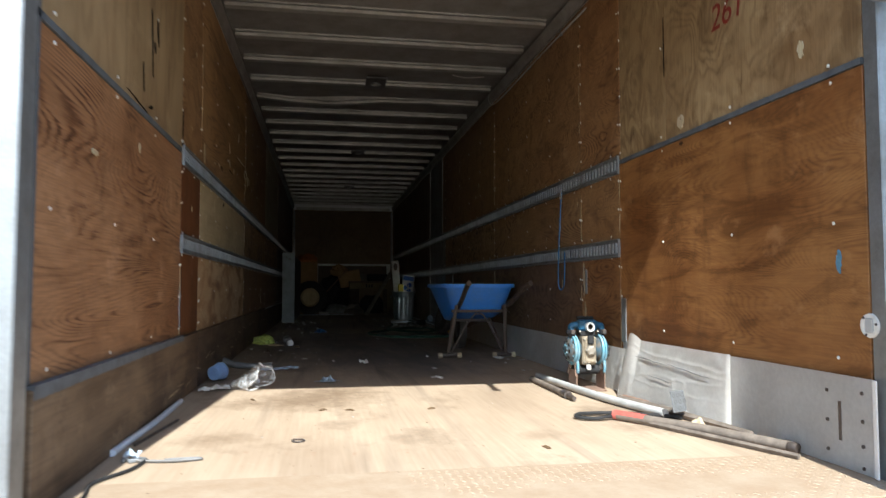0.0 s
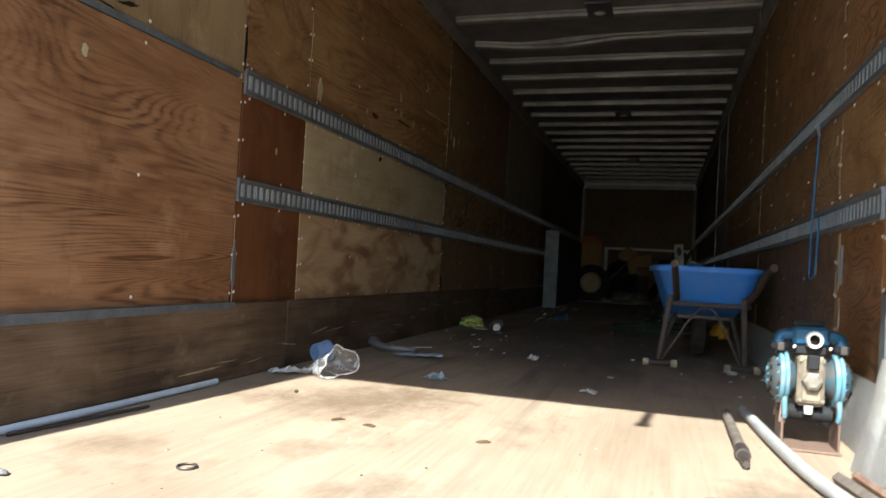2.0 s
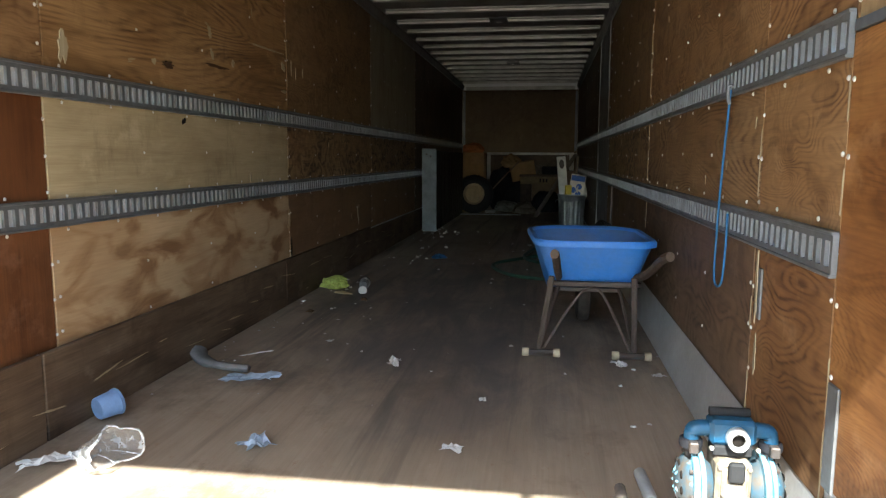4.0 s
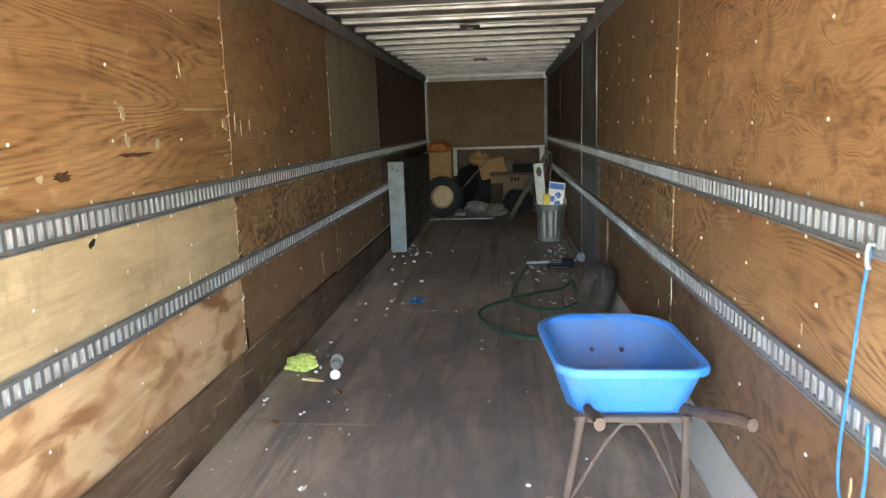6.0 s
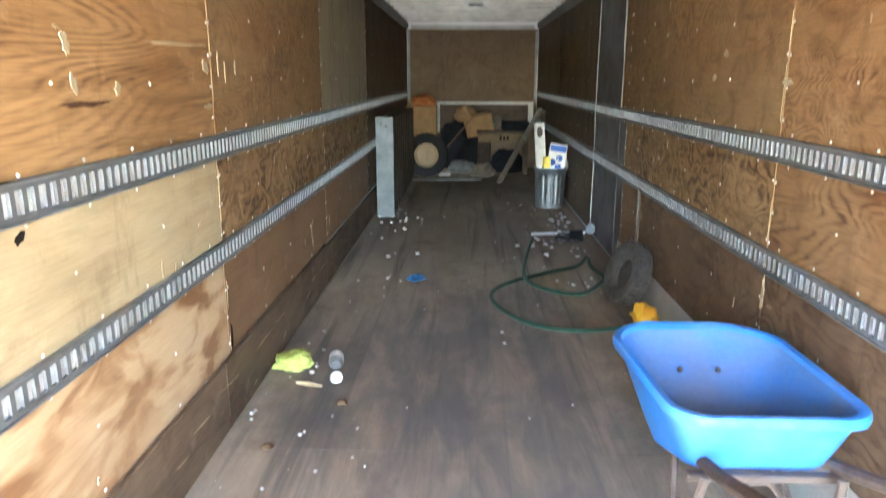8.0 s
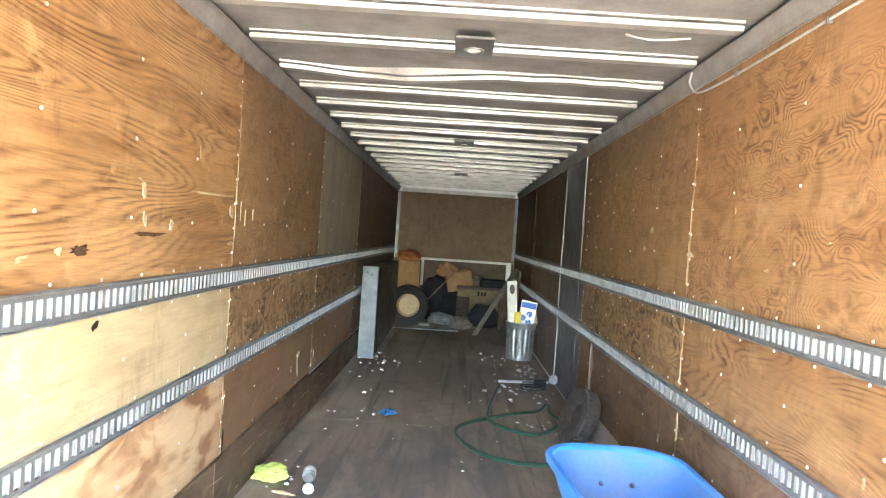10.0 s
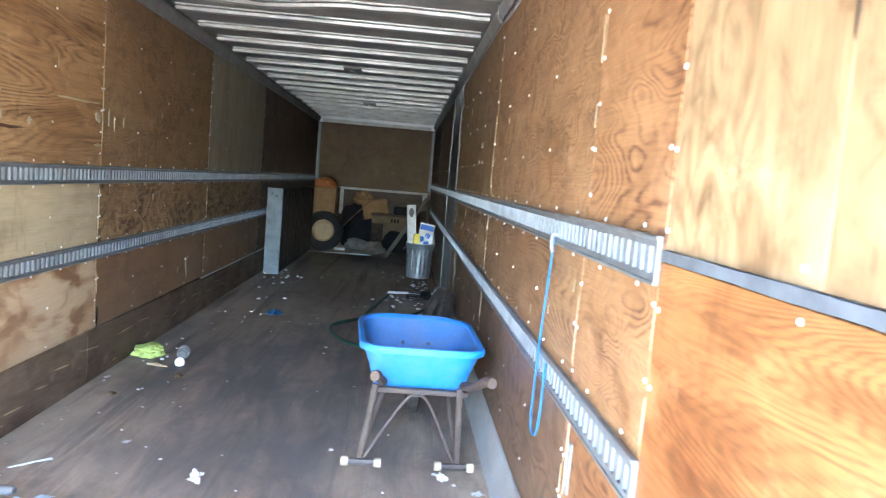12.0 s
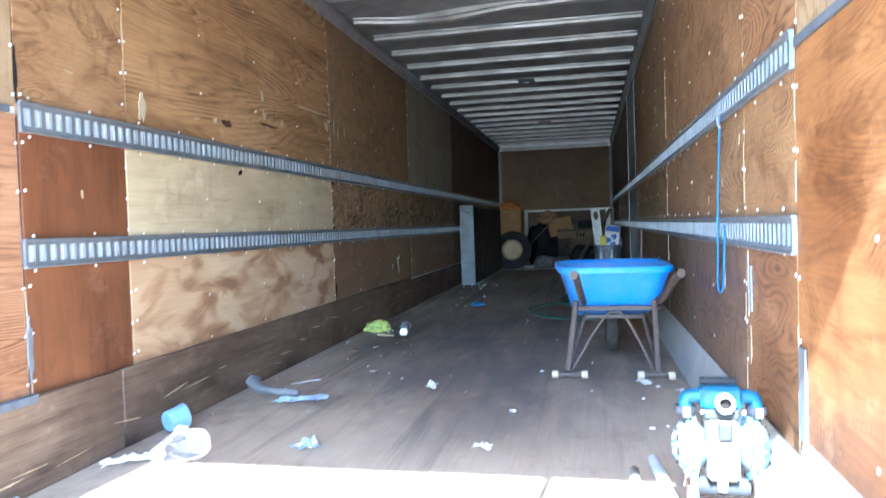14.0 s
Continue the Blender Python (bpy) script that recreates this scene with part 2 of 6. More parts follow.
def clear_plastic(name, colour, rough, amount):
    m, nt, b = mat(name)
    b.inputs["Base Color"].default_value = (*colour, 1)
    b.inputs["Roughness"].default_value = rough
    b.inputs["Alpha"].default_value = amount
    b.inputs["Specular IOR Level"].default_value = 0.8
    bump(nt, b, noise_tex(nt, mapped(nt, (1, 1, 1), 3.0), 30, 3.0, 0.6), 0.5, 0.004)
    crease = noise_tex(nt, mapped(nt, (1, 1, 1), 3.0), 22, 4.0, 0.7)
    nt.links.new(math_node(nt, "MULTIPLY", ramp(nt, crease, [(0.42, (0.25, 0.25, 0.25)), (0.62, (1, 1, 1))]), amount * 2.2), b.inputs["Alpha"])
    return m


ORANGE = plywood("honey plywood", (0.135, 0.049, 0.021), (0.385, 0.178, 0.081), (0.62, 0.5, 0.42), "y", 64, 0.85, 0.6, 1.0, stretch=5.5, mottle=0.55)
GOLD = plywood("golden plywood", (0.165, 0.066, 0.023), (0.48, 0.253, 0.102), (0.6, 0.5, 0.4), "y", 66, 0.72, 0.6, 0.8, stretch=9, mottle=0.8)
ORANGE2 = plywood("amber plywood", (0.17, 0.07, 0.026), (0.385, 0.198, 0.083), (0.6, 0.5, 0.42), "y", 30, 0.9, 0.6, 1.9, stretch=2.0, mottle=0.75)
FINE = plywood("brown close-grained plywood", (0.175, 0.083, 0.034), (0.345, 0.19, 0.084), (0.6, 0.5, 0.42), "y", 20, 0.6, 0.7, 1.6, stretch=1.8, mottle=0.6)
DUN = plywood("dull dun plywood", (0.115, 0.06, 0.034), (0.225, 0.125, 0.071), (0.6, 0.52, 0.46), "y", 14, 0.8, 0.7, 1.5, stretch=1.8, mottle=0.6)
GREYED = plywood("greyed brown plywood", (0.24, 0.13, 0.062), (0.37, 0.23, 0.12), (0.6, 0.55, 0.5), "z", 4, 0.55, 0.7)
BURL = plywood("burled dark plywood", (0.13, 0.062, 0.028), (0.44, 0.255, 0.12), (0.55, 0.46, 0.4), "y", 7, 1.2, 0.6, 2.6, stretch=1.5, mottle=0.9)
SWIRL = plywood("swirled golden plywood", (0.135, 0.055, 0.021), (0.345, 0.184, 0.08), (0.6, 0.5, 0.42), "y", 54, 1.0, 0.6, 0.9, stretch=4.5, mottle=0.5)
REDDARK = plywood("dark red-brown plywood", (0.105, 0.032, 0.009), (0.185, 0.06, 0.017), (0.6, 0.52, 0.46), "z", 5, 0.7, 0.8, 1.8)
PALE = plywood("pale plywood", (0.36, 0.235, 0.125), (0.55, 0.395, 0.23), (0.72, 0.66, 0.58), "y", 3, 0.5, 0.45, mottle=0.25)
PALE2 = blotched_plywood("pale patchy plywood", (0.25, 0.13, 0.06), (0.42, 0.26, 0.135), (0.56, 0.405, 0.24))
RUDDY = plywood("ruddy smooth plywood", (0.205, 0.10, 0.048), (0.31, 0.165, 0.083), (0.62, 0.55, 0.5), "y", 3, 0.5, 0.7, mottle=0.3)
SIENNA = plywood("sienna plywood", (0.14, 0.045, 0.011), (0.34, 0.136, 0.033), (0.5, 0.36, 0.28), "y", 110, 0.46, 0.8, 1.0, stretch=4, mottle=0.9)
SIENNA2 = plywood("swirled sienna plywood", (0.15, 0.056, 0.02), (0.36, 0.168, 0.064), (0.62, 0.52, 0.45), "y", 40, 0.85, 0.7, 1.3, stretch=2.6, mottle=0.55)
STRAW = plywood("straw-brown plywood", (0.22, 0.12, 0.052), (0.40, 0.245, 0.122), (0.6, 0.5, 0.42), "z", 16, 0.6, 0.9, 1.3, stretch=1.8, mottle=0.8)
ASH = plywood("grey-olive plywood", (0.28, 0.205, 0.135), (0.40, 0.31, 0.215), (0.75, 0.7, 0.65), "z", 4, 0.5, 0.5, mottle=0.3)
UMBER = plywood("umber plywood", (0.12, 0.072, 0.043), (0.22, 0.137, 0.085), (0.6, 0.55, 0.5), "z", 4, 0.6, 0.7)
ENDPLY = plywood("end wall plywood", (0.12, 0.066, 0.03), (0.21, 0.125, 0.06), (0.7, 0.62, 0.55), "y", 8, 0.4, 0.5, mottle=0.15)
KICK = plywood("scuffed weathered board", (0.075, 0.04, 0.024), (0.21, 0.125, 0.075), (0.5, 0.44, 0.4), "y", 2.2, 0.8, 0.9, 1.3, 0.7, mottle=0.7)
FLOOR = floor_wood("worn floor plywood")
RAW = plywood("raw split wood", (0.36, 0.25, 0.15), (0.54, 0.41, 0.27), (0.8, 0.75, 0.7), "z", 3, 0.6, 0.4)
WORN = plywood("rubbed bare veneer", (0.30, 0.19, 0.10), (0.44, 0.30, 0.17), (0.8, 0.75, 0.7), "z", 3, 0.6, 0.4)
DARKPLY = plywood("dark brown plywood", (0.07, 0.042, 0.028), (0.13, 0.082, 0.052), (0.6, 0.55, 0.5), "y", 3, 0.6, 0.6)
GALV = metal("dull galvanised steel", (0.33, 0.35, 0.37), 0.5, 0.75, (0.16, 0.15, 0.14), 0.5, 7)
TRACKBACK = metal("bright zinc", (0.74, 0.76, 0.79), 0.42, 0.55, (0.45, 0.44, 0.42), 0.4, 9)
ALU = metal("scuffed aluminium plate", (0.80, 0.785, 0.76), 0.55, 0.06, (0.60, 0.56, 0.51), 0.5, 4)
ROOF = metal("hazy roof sheet", (0.29, 0.28, 0.27), 0.6, 0.3, (0.17, 0.155, 0.14), 0.6, 5)
BOW = metal("bright roof bow", (0.52, 0.51, 0.485), 0.42, 0.5, (0.26, 0.24, 0.21), 0.6, 5)
DULL = metal("grey sheet metal", (0.22, 0.225, 0.238), 0.45, 0.6, (0.12, 0.10, 0.085), 0.6, 3)
RUST = metal("rusty painted steel", (0.20, 0.10, 0.068), 0.8, 0.1, (0.34, 0.24, 0.17), 0.75, 14)
STAND = metal("dusty tan-pink stand", (0.22, 0.14, 0.105), 0.75, 0.1, (0.16, 0.11, 0.075), 0.6, 16)
DIRTYCAST = metal("oil-stained tan casting", (0.36, 0.30, 0.22), 0.6, 0.2, (0.15, 0.11, 0.07), 0.7, 26)
SCREW = metal("zinc screw head", (0.85, 0.85, 0.83), 0.3, 0.45, (0.6, 0.58, 0.55), 0.3, 30)
COVE = metal("grey cove rail", (0.34, 0.33, 0.32), 0.5, 0.4, (0.2, 0.185, 0.17), 0.6, 5)
GREYPAINT = plain("grey-blue painted metal", (0.19, 0.215, 0.235), 0.5, 0.3, 6)
STRIP = plain("grey sealing strip", (0.10, 0.11, 0.125), 0.7, 0.35, 14)
WHITE = plain("white painted trim", (0.72, 0.70, 0.66), 0.5, 0.2, 10)
BLUE = metal("dusty blue poly tub", (0.055, 0.25, 0.76), 0.45, 0.0, (0.22, 0.29, 0.44), 0.45, 3.2, (0.45, 0.75))
BLUEDUST = metal("dust-filmed blue plastic", (0.065, 0.20, 0.54), 0.65, 0.0, (0.19, 0.20, 0.25), 0.75, 3.0, (0.35, 0.75))
HANDLEWOOD = plain("grimy brown handle wood", (0.105, 0.072, 0.052), 0.8, 0.4, 18)
LEGSTEEL = metal("rust-brown barrow steel", (0.095, 0.068, 0.056), 0.7, 0.2, (0.13, 0.098, 0.08), 0.6, 16)
BENCHWOOD = plain("worn tan bench wood", (0.20, 0.15, 0.09), 0.8, 0.35, 14, 0.2)
OLDWOOD = plain("old grey handle wood", (0.17, 0.14, 0.115), 0.8, 0.4, 18)
DARKSTEEL = metal("dark bare steel", (0.13, 0.12, 0.115), 0.5, 0.7, (0.12, 0.07, 0.045), 0.5, 16)
RUBBER = plain("black rubber", (0.022, 0.022, 0.023), 0.75, 0.4, 20, 0.3, 0.3)
DUSTRUBBER = plain("dusty rubber", (0.07, 0.06, 0.052), 0.85, 0.45, 14, 0.2, 0.3)
CAPTAN = plain("tan end cap", (0.46, 0.38, 0.26), 0.7, 0.25, 25)
CARD = plain("brown cardboard", (0.34, 0.205, 0.10), 0.85, 0.2, 7, 0.2)
TEAL = metal("worn teal paint", (0.012, 0.10, 0.21), 0.42, 0.1, (0.05, 0.08, 0.10), 0.6, 22)
TEALLIGHT = metal("pale teal paint", (0.11, 0.30, 0.40), 0.45, 0.1, (0.30, 0.33, 0.33), 0.6, 24)
DOME = metal("stained teal dome", (0.035, 0.10, 0.15), 0.5, 0.15, (0.10, 0.078, 0.055), 0.95, 20)
CASTGREY = metal("bare cast metal", (0.40, 0.37, 0.32), 0.5, 0.4, (0.22, 0.17, 0.12), 0.6, 22)
PVC = plain("grey plastic pipe", (0.40, 0.40, 0.39), 0.5, 0.25, 9)
PALEPIPE = plain("pale blue-white pipe", (0.62, 0.66, 0.72), 0.45, 0.15, 9)
ROPE = plain("blue rope", (0.035, 0.15, 0.33), 0.75, 0.25, 60)
HOSE = plain("green garden hose", (0.022, 0.064, 0.042), 0.5, 0.3, 30)
HIVIS = plain("neon yellow cloth", (0.46, 0.52, 0.14), 0.9, 0.4, 45, 0.1)
PAPER = plain("white paper", (0.58, 0.56, 0.54), 0.85, 0.2, 25, 0.2)
LABEL = plain("yellowed label paper", (0.50, 0.41, 0.28), 0.85, 0.15, 25, 0.2)
BLUEPAPER = plain("pale blue paper", (0.36, 0.42, 0.50), 0.85, 0.25, 25, 0.2)
TUBBLUE = plain("milky blue plastic", (0.20, 0.30, 0.50), 0.4, 0.15, 25, 0.5)
REDTAPE = plain("red tape", (0.40, 0.10, 0.08), 0.5, 0.3, 25)
REDINK = plain("faded red ink", (0.20, 0.032, 0.022), 0.8, 0.4, 30, 0.2)
BLACK = plain("black cloth", (0.018, 0.018, 0.022), 0.85, 0.4, 9, 0.2)
DARKHOLE = plain("dark cavity", (0.02, 0.016, 0.013), 0.9, 0.3, 10, 0.1)
GREYCLOTH = plain("grey cloth", (0.20, 0.195, 0.19), 0.9, 0.35, 9, 0.2)
ORANGECLOTH = plain("orange cloth", (0.42, 0.15, 0.05), 0.85, 0.25, 14, 0.2)
YELLOW = plain("yellow plastic", (0.75, 0.40, 0.03), 0.45, 0.2, 12)
BLUEPRINT = plain("blue print", (0.04, 0.12, 0.48), 0.5, 0.15, 20)
YELLOWPRINT = plain("yellow print", (0.75, 0.6, 0.1), 0.5, 0.15, 20)
BAGFILM = clear_plastic("clear film", (0.72, 0.74, 0.76), 0.15, 0.2)
BAGEDGE = clear_plastic("folded film edge", (0.85, 0.86, 0.88), 0.25, 0.42)
SCORCH = plain("dark scorched wood", (0.085, 0.045, 0.024), 0.85, 0.4, 40, 0.2)
SLAT = plain("dark slat wood", (0.055, 0.042, 0.034), 0.85, 0.4, 14, 0.2)
TANDISC = plain("tan disc board", (0.47, 0.36, 0.23), 0.8, 0.2, 12, 0.2)
SMEAR = plain("old blue paint smear", (0.10, 0.22, 0.32), 0.7, 0.3, 30)
DRYLEAF = plain("dry leaf brown", (0.12, 0.075, 0.04), 0.85, 0.35, 40, 0.2)
TREAD = metal("sandy worn tread plate", (0.36, 0.28, 0.20), 0.7, 0.05, (0.27, 0.18, 0.11), 0.6, 7)
GROUND = plain("dry pale dirt", (0.34, 0.28, 0.21), 0.95, 0.3, 1.6, 0.1, 0.4)
SKIN = metal("white trailer skin", (0.72, 0.73, 0.74), 0.4, 0.3, (0.5, 0.48, 0.45), 0.3, 3)


# ---- building helpers ----
def thing(name, label, category, at=(0, 0, 0), group="", kind=""):
    ob = new(name)
    ob.location = at
    ob.empty_display_size = 0.1
    return tagged(ob, label, category, group, kind)


def part(name, bm, material, parent=None, label="", smooth=False, kind=""):
    me = bpy.data.meshes.new(name)
    bmesh.ops.recalc_face_normals(bm, faces=bm.faces[:])
    bm.to_mesh(me)
    bm.free()
    me.materials.append(material)
    if smooth:
        me.polygons.foreach_set("use_smooth", [True] * len(me.polygons))
        me.set_sharp_from_angle(angle=radians(38))
    ob = new(name, me)
    ob.parent = parent
    if label:
        ob["label"] = label
    if kind:
        ob["kind"] = kind
    return ob


def share(name, mesh_ob, parent, m):
    """Another object on the same mesh, placed by m."""
    ob = new(name, mesh_ob.data)
    ob.parent = parent
    ob.matrix_basis = m
    return ob


def box(bm, x0, x1, y0, y1, z0, z1, bev=0.0, m=None):
    made = bmesh.ops.create_cube(bm, size=1.0, matrix=Matrix.Translation(((x0 + x1) / 2, (y0 + y1) / 2, (z0 + z1) / 2)) @ Matrix.Diagonal((x1 - x0, y1 - y0, z1 - z0, 1)))
    verts = made["verts"]
    if bev:
        edges = list({e for v in verts for e in v.link_edges})
        out = bmesh.ops.bevel(bm, geom=edges, offset=bev, segments=1, affect="EDGES")
        verts = list({v for f in out["faces"] for v in f.verts} | {v for v in verts if v.is_valid})
    if m is not None:
        bmesh.ops.transform(bm, matrix=m, verts=verts)
    return bm


def boxed(*a, **k):
    return box(bmesh.new(), *a, **k)


def sweep(bm, pts, r, seg=8, closed=False, flat=1.0):
    """A tube of radius r (one number or one for each point) along pts."""
    pts = [Vector(p) for p in pts]
    n = len(pts)
    rs = r if isinstance(r, (list, tuple)) else [r] * n
    rings, up = [], Vector((0.13, 0.21, 0.97)).normalized()
    for i, p in enumerate(pts):
        a = pts[(i - 1) % n] if closed or i else p
        b = pts[(i + 1) % n] if closed or i < n - 1 else p
        t = (b - a).normalized()
        side = t.cross(up)
        if side.length < 1e-3:
            side = t.cross(Vector((1, 0, 0)))
        side.normalize()
        top = side.cross(t)
        rings.append([bm.verts.new(p + rs[i] * (math.cos(q) * side + flat * math.sin(q) * top)) for q in (2 * math.pi * k / seg for k in range(seg))])
    for i in range(n if closed else n - 1):
        a, b = rings[i], rings[(i + 1) % n]
        for k in range(seg):
            bm.faces.new((a[k], a[(k + 1) % seg], b[(k + 1) % seg], b[k]))
    if not closed:
        bm.faces.new(rings[0][::-1])
        bm.faces.new(rings[-1])
    return bm


def swept(*a, **k):
    return sweep(bmesh.new(), *a, **k)


def curve_pts(ctrl, steps=8, closed=False):
    """Catmull-Rom through the control points."""
    c = [Vector(p) for p in ctrl]
    n, out = len(c), []
    for i in range(n if closed else n - 1):
        p0, p1, p2, p3 = (c[(i + k) % n] if closed else c[min(max(i + k, 0), n - 1)] for k in (-1, 0, 1, 2))
        for s in range(steps):
            t = s / steps
            out.append(0.5 * ((2 * p1) + (p2 - p0) * t + (2 * p0 - 5 * p1 + 4 * p2 - p3) * t * t + (3 * p1 - p0 - 3 * p2 + p3) * t ** 3))
    if not closed:
        out.append(c[-1])
    return out


def lathe(bm, profile, seg=24, m=Matrix()):
    """Turns (radius, height) points about z, then places them by m."""
    rings = []
    for r, z in profile:
        if r < 1e-5:
            rings.append([bm.verts.new(m @ Vector((0, 0, z)))])
        else:
            rings.append([bm.verts.new(m @ Vector((r * math.cos(q), r * math.sin(q), z))) for q in (2 * math.pi * k / seg for k in range(seg))])
    for a, b in zip(rings, rings[1:]):
        for k in range(seg):
            f = [a[k % len(a)], a[(k + 1) % len(a)], b[(k + 1) % len(b)], b[k % len(b)]]
            f = list(dict.fromkeys(f))
            if len(f) > 2:
                bm.faces.new(f)
    return bm


def turned(*a, **k):
    return lathe(bmesh.new(), *a, **k)


def crumple(sx, sy, sz, amount, seed, cells=10, thick=0.004):
    """A rumpled sheet or heap: a grid lifted by noise, with thickness."""
    bm = bmesh.new()
    bmesh.ops.create_grid(bm, x_segments=cells, y_segments=cells, size=0.5)
    for v in bm.verts:
        p = v.co.copy()
        edge = max(abs(p.x), abs(p.y)) * 2
        a = math.atan2(p.y, p.x)
        wob = 1 + 0.28 * noise.noise(Vector((math.cos(a) * 1.5, math.sin(a) * 1.5, seed)))
        h = max(0.0, 1 - edge ** 2.2)
        n1 = noise.noise(Vector((p.x * 5, p.y * 5, seed * 3.1))) + 0.5 * noise.noise(Vector((p.x * 11, p.y * 11, seed)))
        v.co = Vector((p.x * sx * wob, p.y * sy * wob, sz * (0.75 * h + amount * (n1 * 0.5 + 0.5) * (0.25 + 0.75 * h)) + 0.002))
    geom = bm.faces[:]
    bmesh.ops.solidify(bm, geom=geom, thickness=thick)
    lo = min(v.co.z for v in bm.verts)
    for v in bm.verts:
        v.co.z -= lo
    return bm


def heap(sx, sy, sz, seed, rough=0.25, sub=3):
    """A soft filled shape with a flat bottom on z = 0."""
    bm = bmesh.new()
    bmesh.ops.create_icosphere(bm, subdivisions=sub, radius=1.0)
    for v in bm.verts:
        n = noise.noise(v.co * 1.7 + Vector((seed, 0, 0))) + 0.5 * noise.noise(v.co * 4.1 + Vector((0, seed, 0)))
        p = v.co * (1 + rough * n)
        v.co = Vector((p.x * sx, p.y * sy, max(0.0, p.z * 0.62 + 0.42) * sz))
    return bm

# ---- the trailer: floor, walls, roof ----
W, Z0, REAR, FRONT = 1.25, 1.10, 2.48, 18.25
TOP = 3.63

ground = bmesh.new()
bmesh.ops.create_grid(ground, x_segments=60, y_segments=60, size=1.0)
for v in ground.verts:
    v.co = Vector((math.copysign(abs(v.co.x) ** 3, v.co.x) * 900, math.copysign(abs(v.co.y) ** 3, v.co.y) * 900, 0))
    if v.co.length < 200:
        v.co.z = 0.04 * noise.noise(v.co * 0.4) - 0.02
tagged(part("ground", ground, GROUND), "dry pale dirt yard", "ground", kind="structure")

chassis = thing("trailer_chassis", "steel trailer chassis under the wooden floor", "chassis", (0, 2.35, 0), kind="structure")
for x in (-0.5, 0.5):
    part("beam", boxed(x - 0.06, x + 0.06, 0.1, 15.8, 0.72, 1.03, 0.006), DARKSTEEL, chassis)
for y in (1.2, 14.2):
    for x in (-0.85, 0.85):
        part("wheel", turned([(0.0, -0.12), (0.3, -0.13), (0.46, -0.12), (0.5, -0.08), (0.5, 0.08), (0.46, 0.12), (0.3, 0.13), (0.0, 0.12)], 28, pose(x, y, 0.48, 0, 90, 0)), RUBBER, chassis, smooth=True)
    part("axle", boxed(-0.9, 0.9, y - 0.05, y + 0.05, 0.43, 0.74, 0.01), DARKSTEEL, chassis)

floor = thing("floor", "worn brown plywood trailer floor with dark wheel streaks", "floor", (0, 0, 0), kind="structure")
part("subfloor", boxed(-W - 0.06, W + 0.06, 2.38, FRONT + 0.06, 1.03, 1.08), OLDWOOD, floor)
part("rear_sill", boxed(-W - 0.1, W + 0.1, 2.29, 2.352, 0.9, 1.094, 0.008), RUST, floor, "rust-red chipped steel sill")

header = boxed(-W - 0.1, W + 0.1, REAR - 0.04, REAR, 3.545, 3.9, 0.006)
tagged(part("header_beam", header, GALV), "grey steel beam over the rear opening", "beam", kind="structure")
# the jamb, an added unseen corner plate and post shape the edges of the sunlight
tagged(part("door_jamb", boxed(-1.37, -1.213, 2.37, 2.461, 0.9, 3.9, 0.005), GALV), "grey steel jamb of the rear opening", "jamb", kind="structure")
bm = bmesh.new()
rings = [[bm.verts.new((x, y, z)) for x, z in ((1.3, 2.6), (1.2, 2.6), (1.175, 3.0), (1.12, 3.56), (1.3, 3.56))] for y in (2.405, 2.43)]
bm.faces.new(rings[0])
bm.faces.new(rings[1])
for k in range(5):
    bm.faces.new((rings[0][k], rings[0][(k + 1) % 5], rings[1][(k + 1) % 5], rings[1][k]))
tagged(part("corner_gusset", bm, GALV), "unseen slim grey plate added in the corner to block sunlight", "bracket", kind="structure")
tagged(part("hinge_post", boxed(1.15, 1.262, 2.17, 2.25, 0.0, 3.9, 0.006), GALV), "unseen grey post added beside the rear opening to block sunlight", "post", kind="structure")
strap = thing("pull_strap", "short dark strap hanging from the rear header", "strap", (0.33, 2.46, 3.545))
part("webbing", boxed(-0.018, 0.018, -0.003, 0.003, -0.25, 0.012), BLACK, strap)
part("buckle", boxed(-0.026, 0.03, -0.006, 0.006, -0.31, -0.245, 0.004), DARKSTEEL, strap)

for side, nm in ((-1, "rear_post_left"), (1, "rear_post_right")):
    x0, x1 = sorted((side * W, side * (W + 0.12)))
    tagged(part(nm, boxed(x0, x1, REAR - 0.018, REAR + 0.045, 0.9, 3.9, 0.004), GALV), "grey steel corner post of the rear opening", "post", kind="structure")


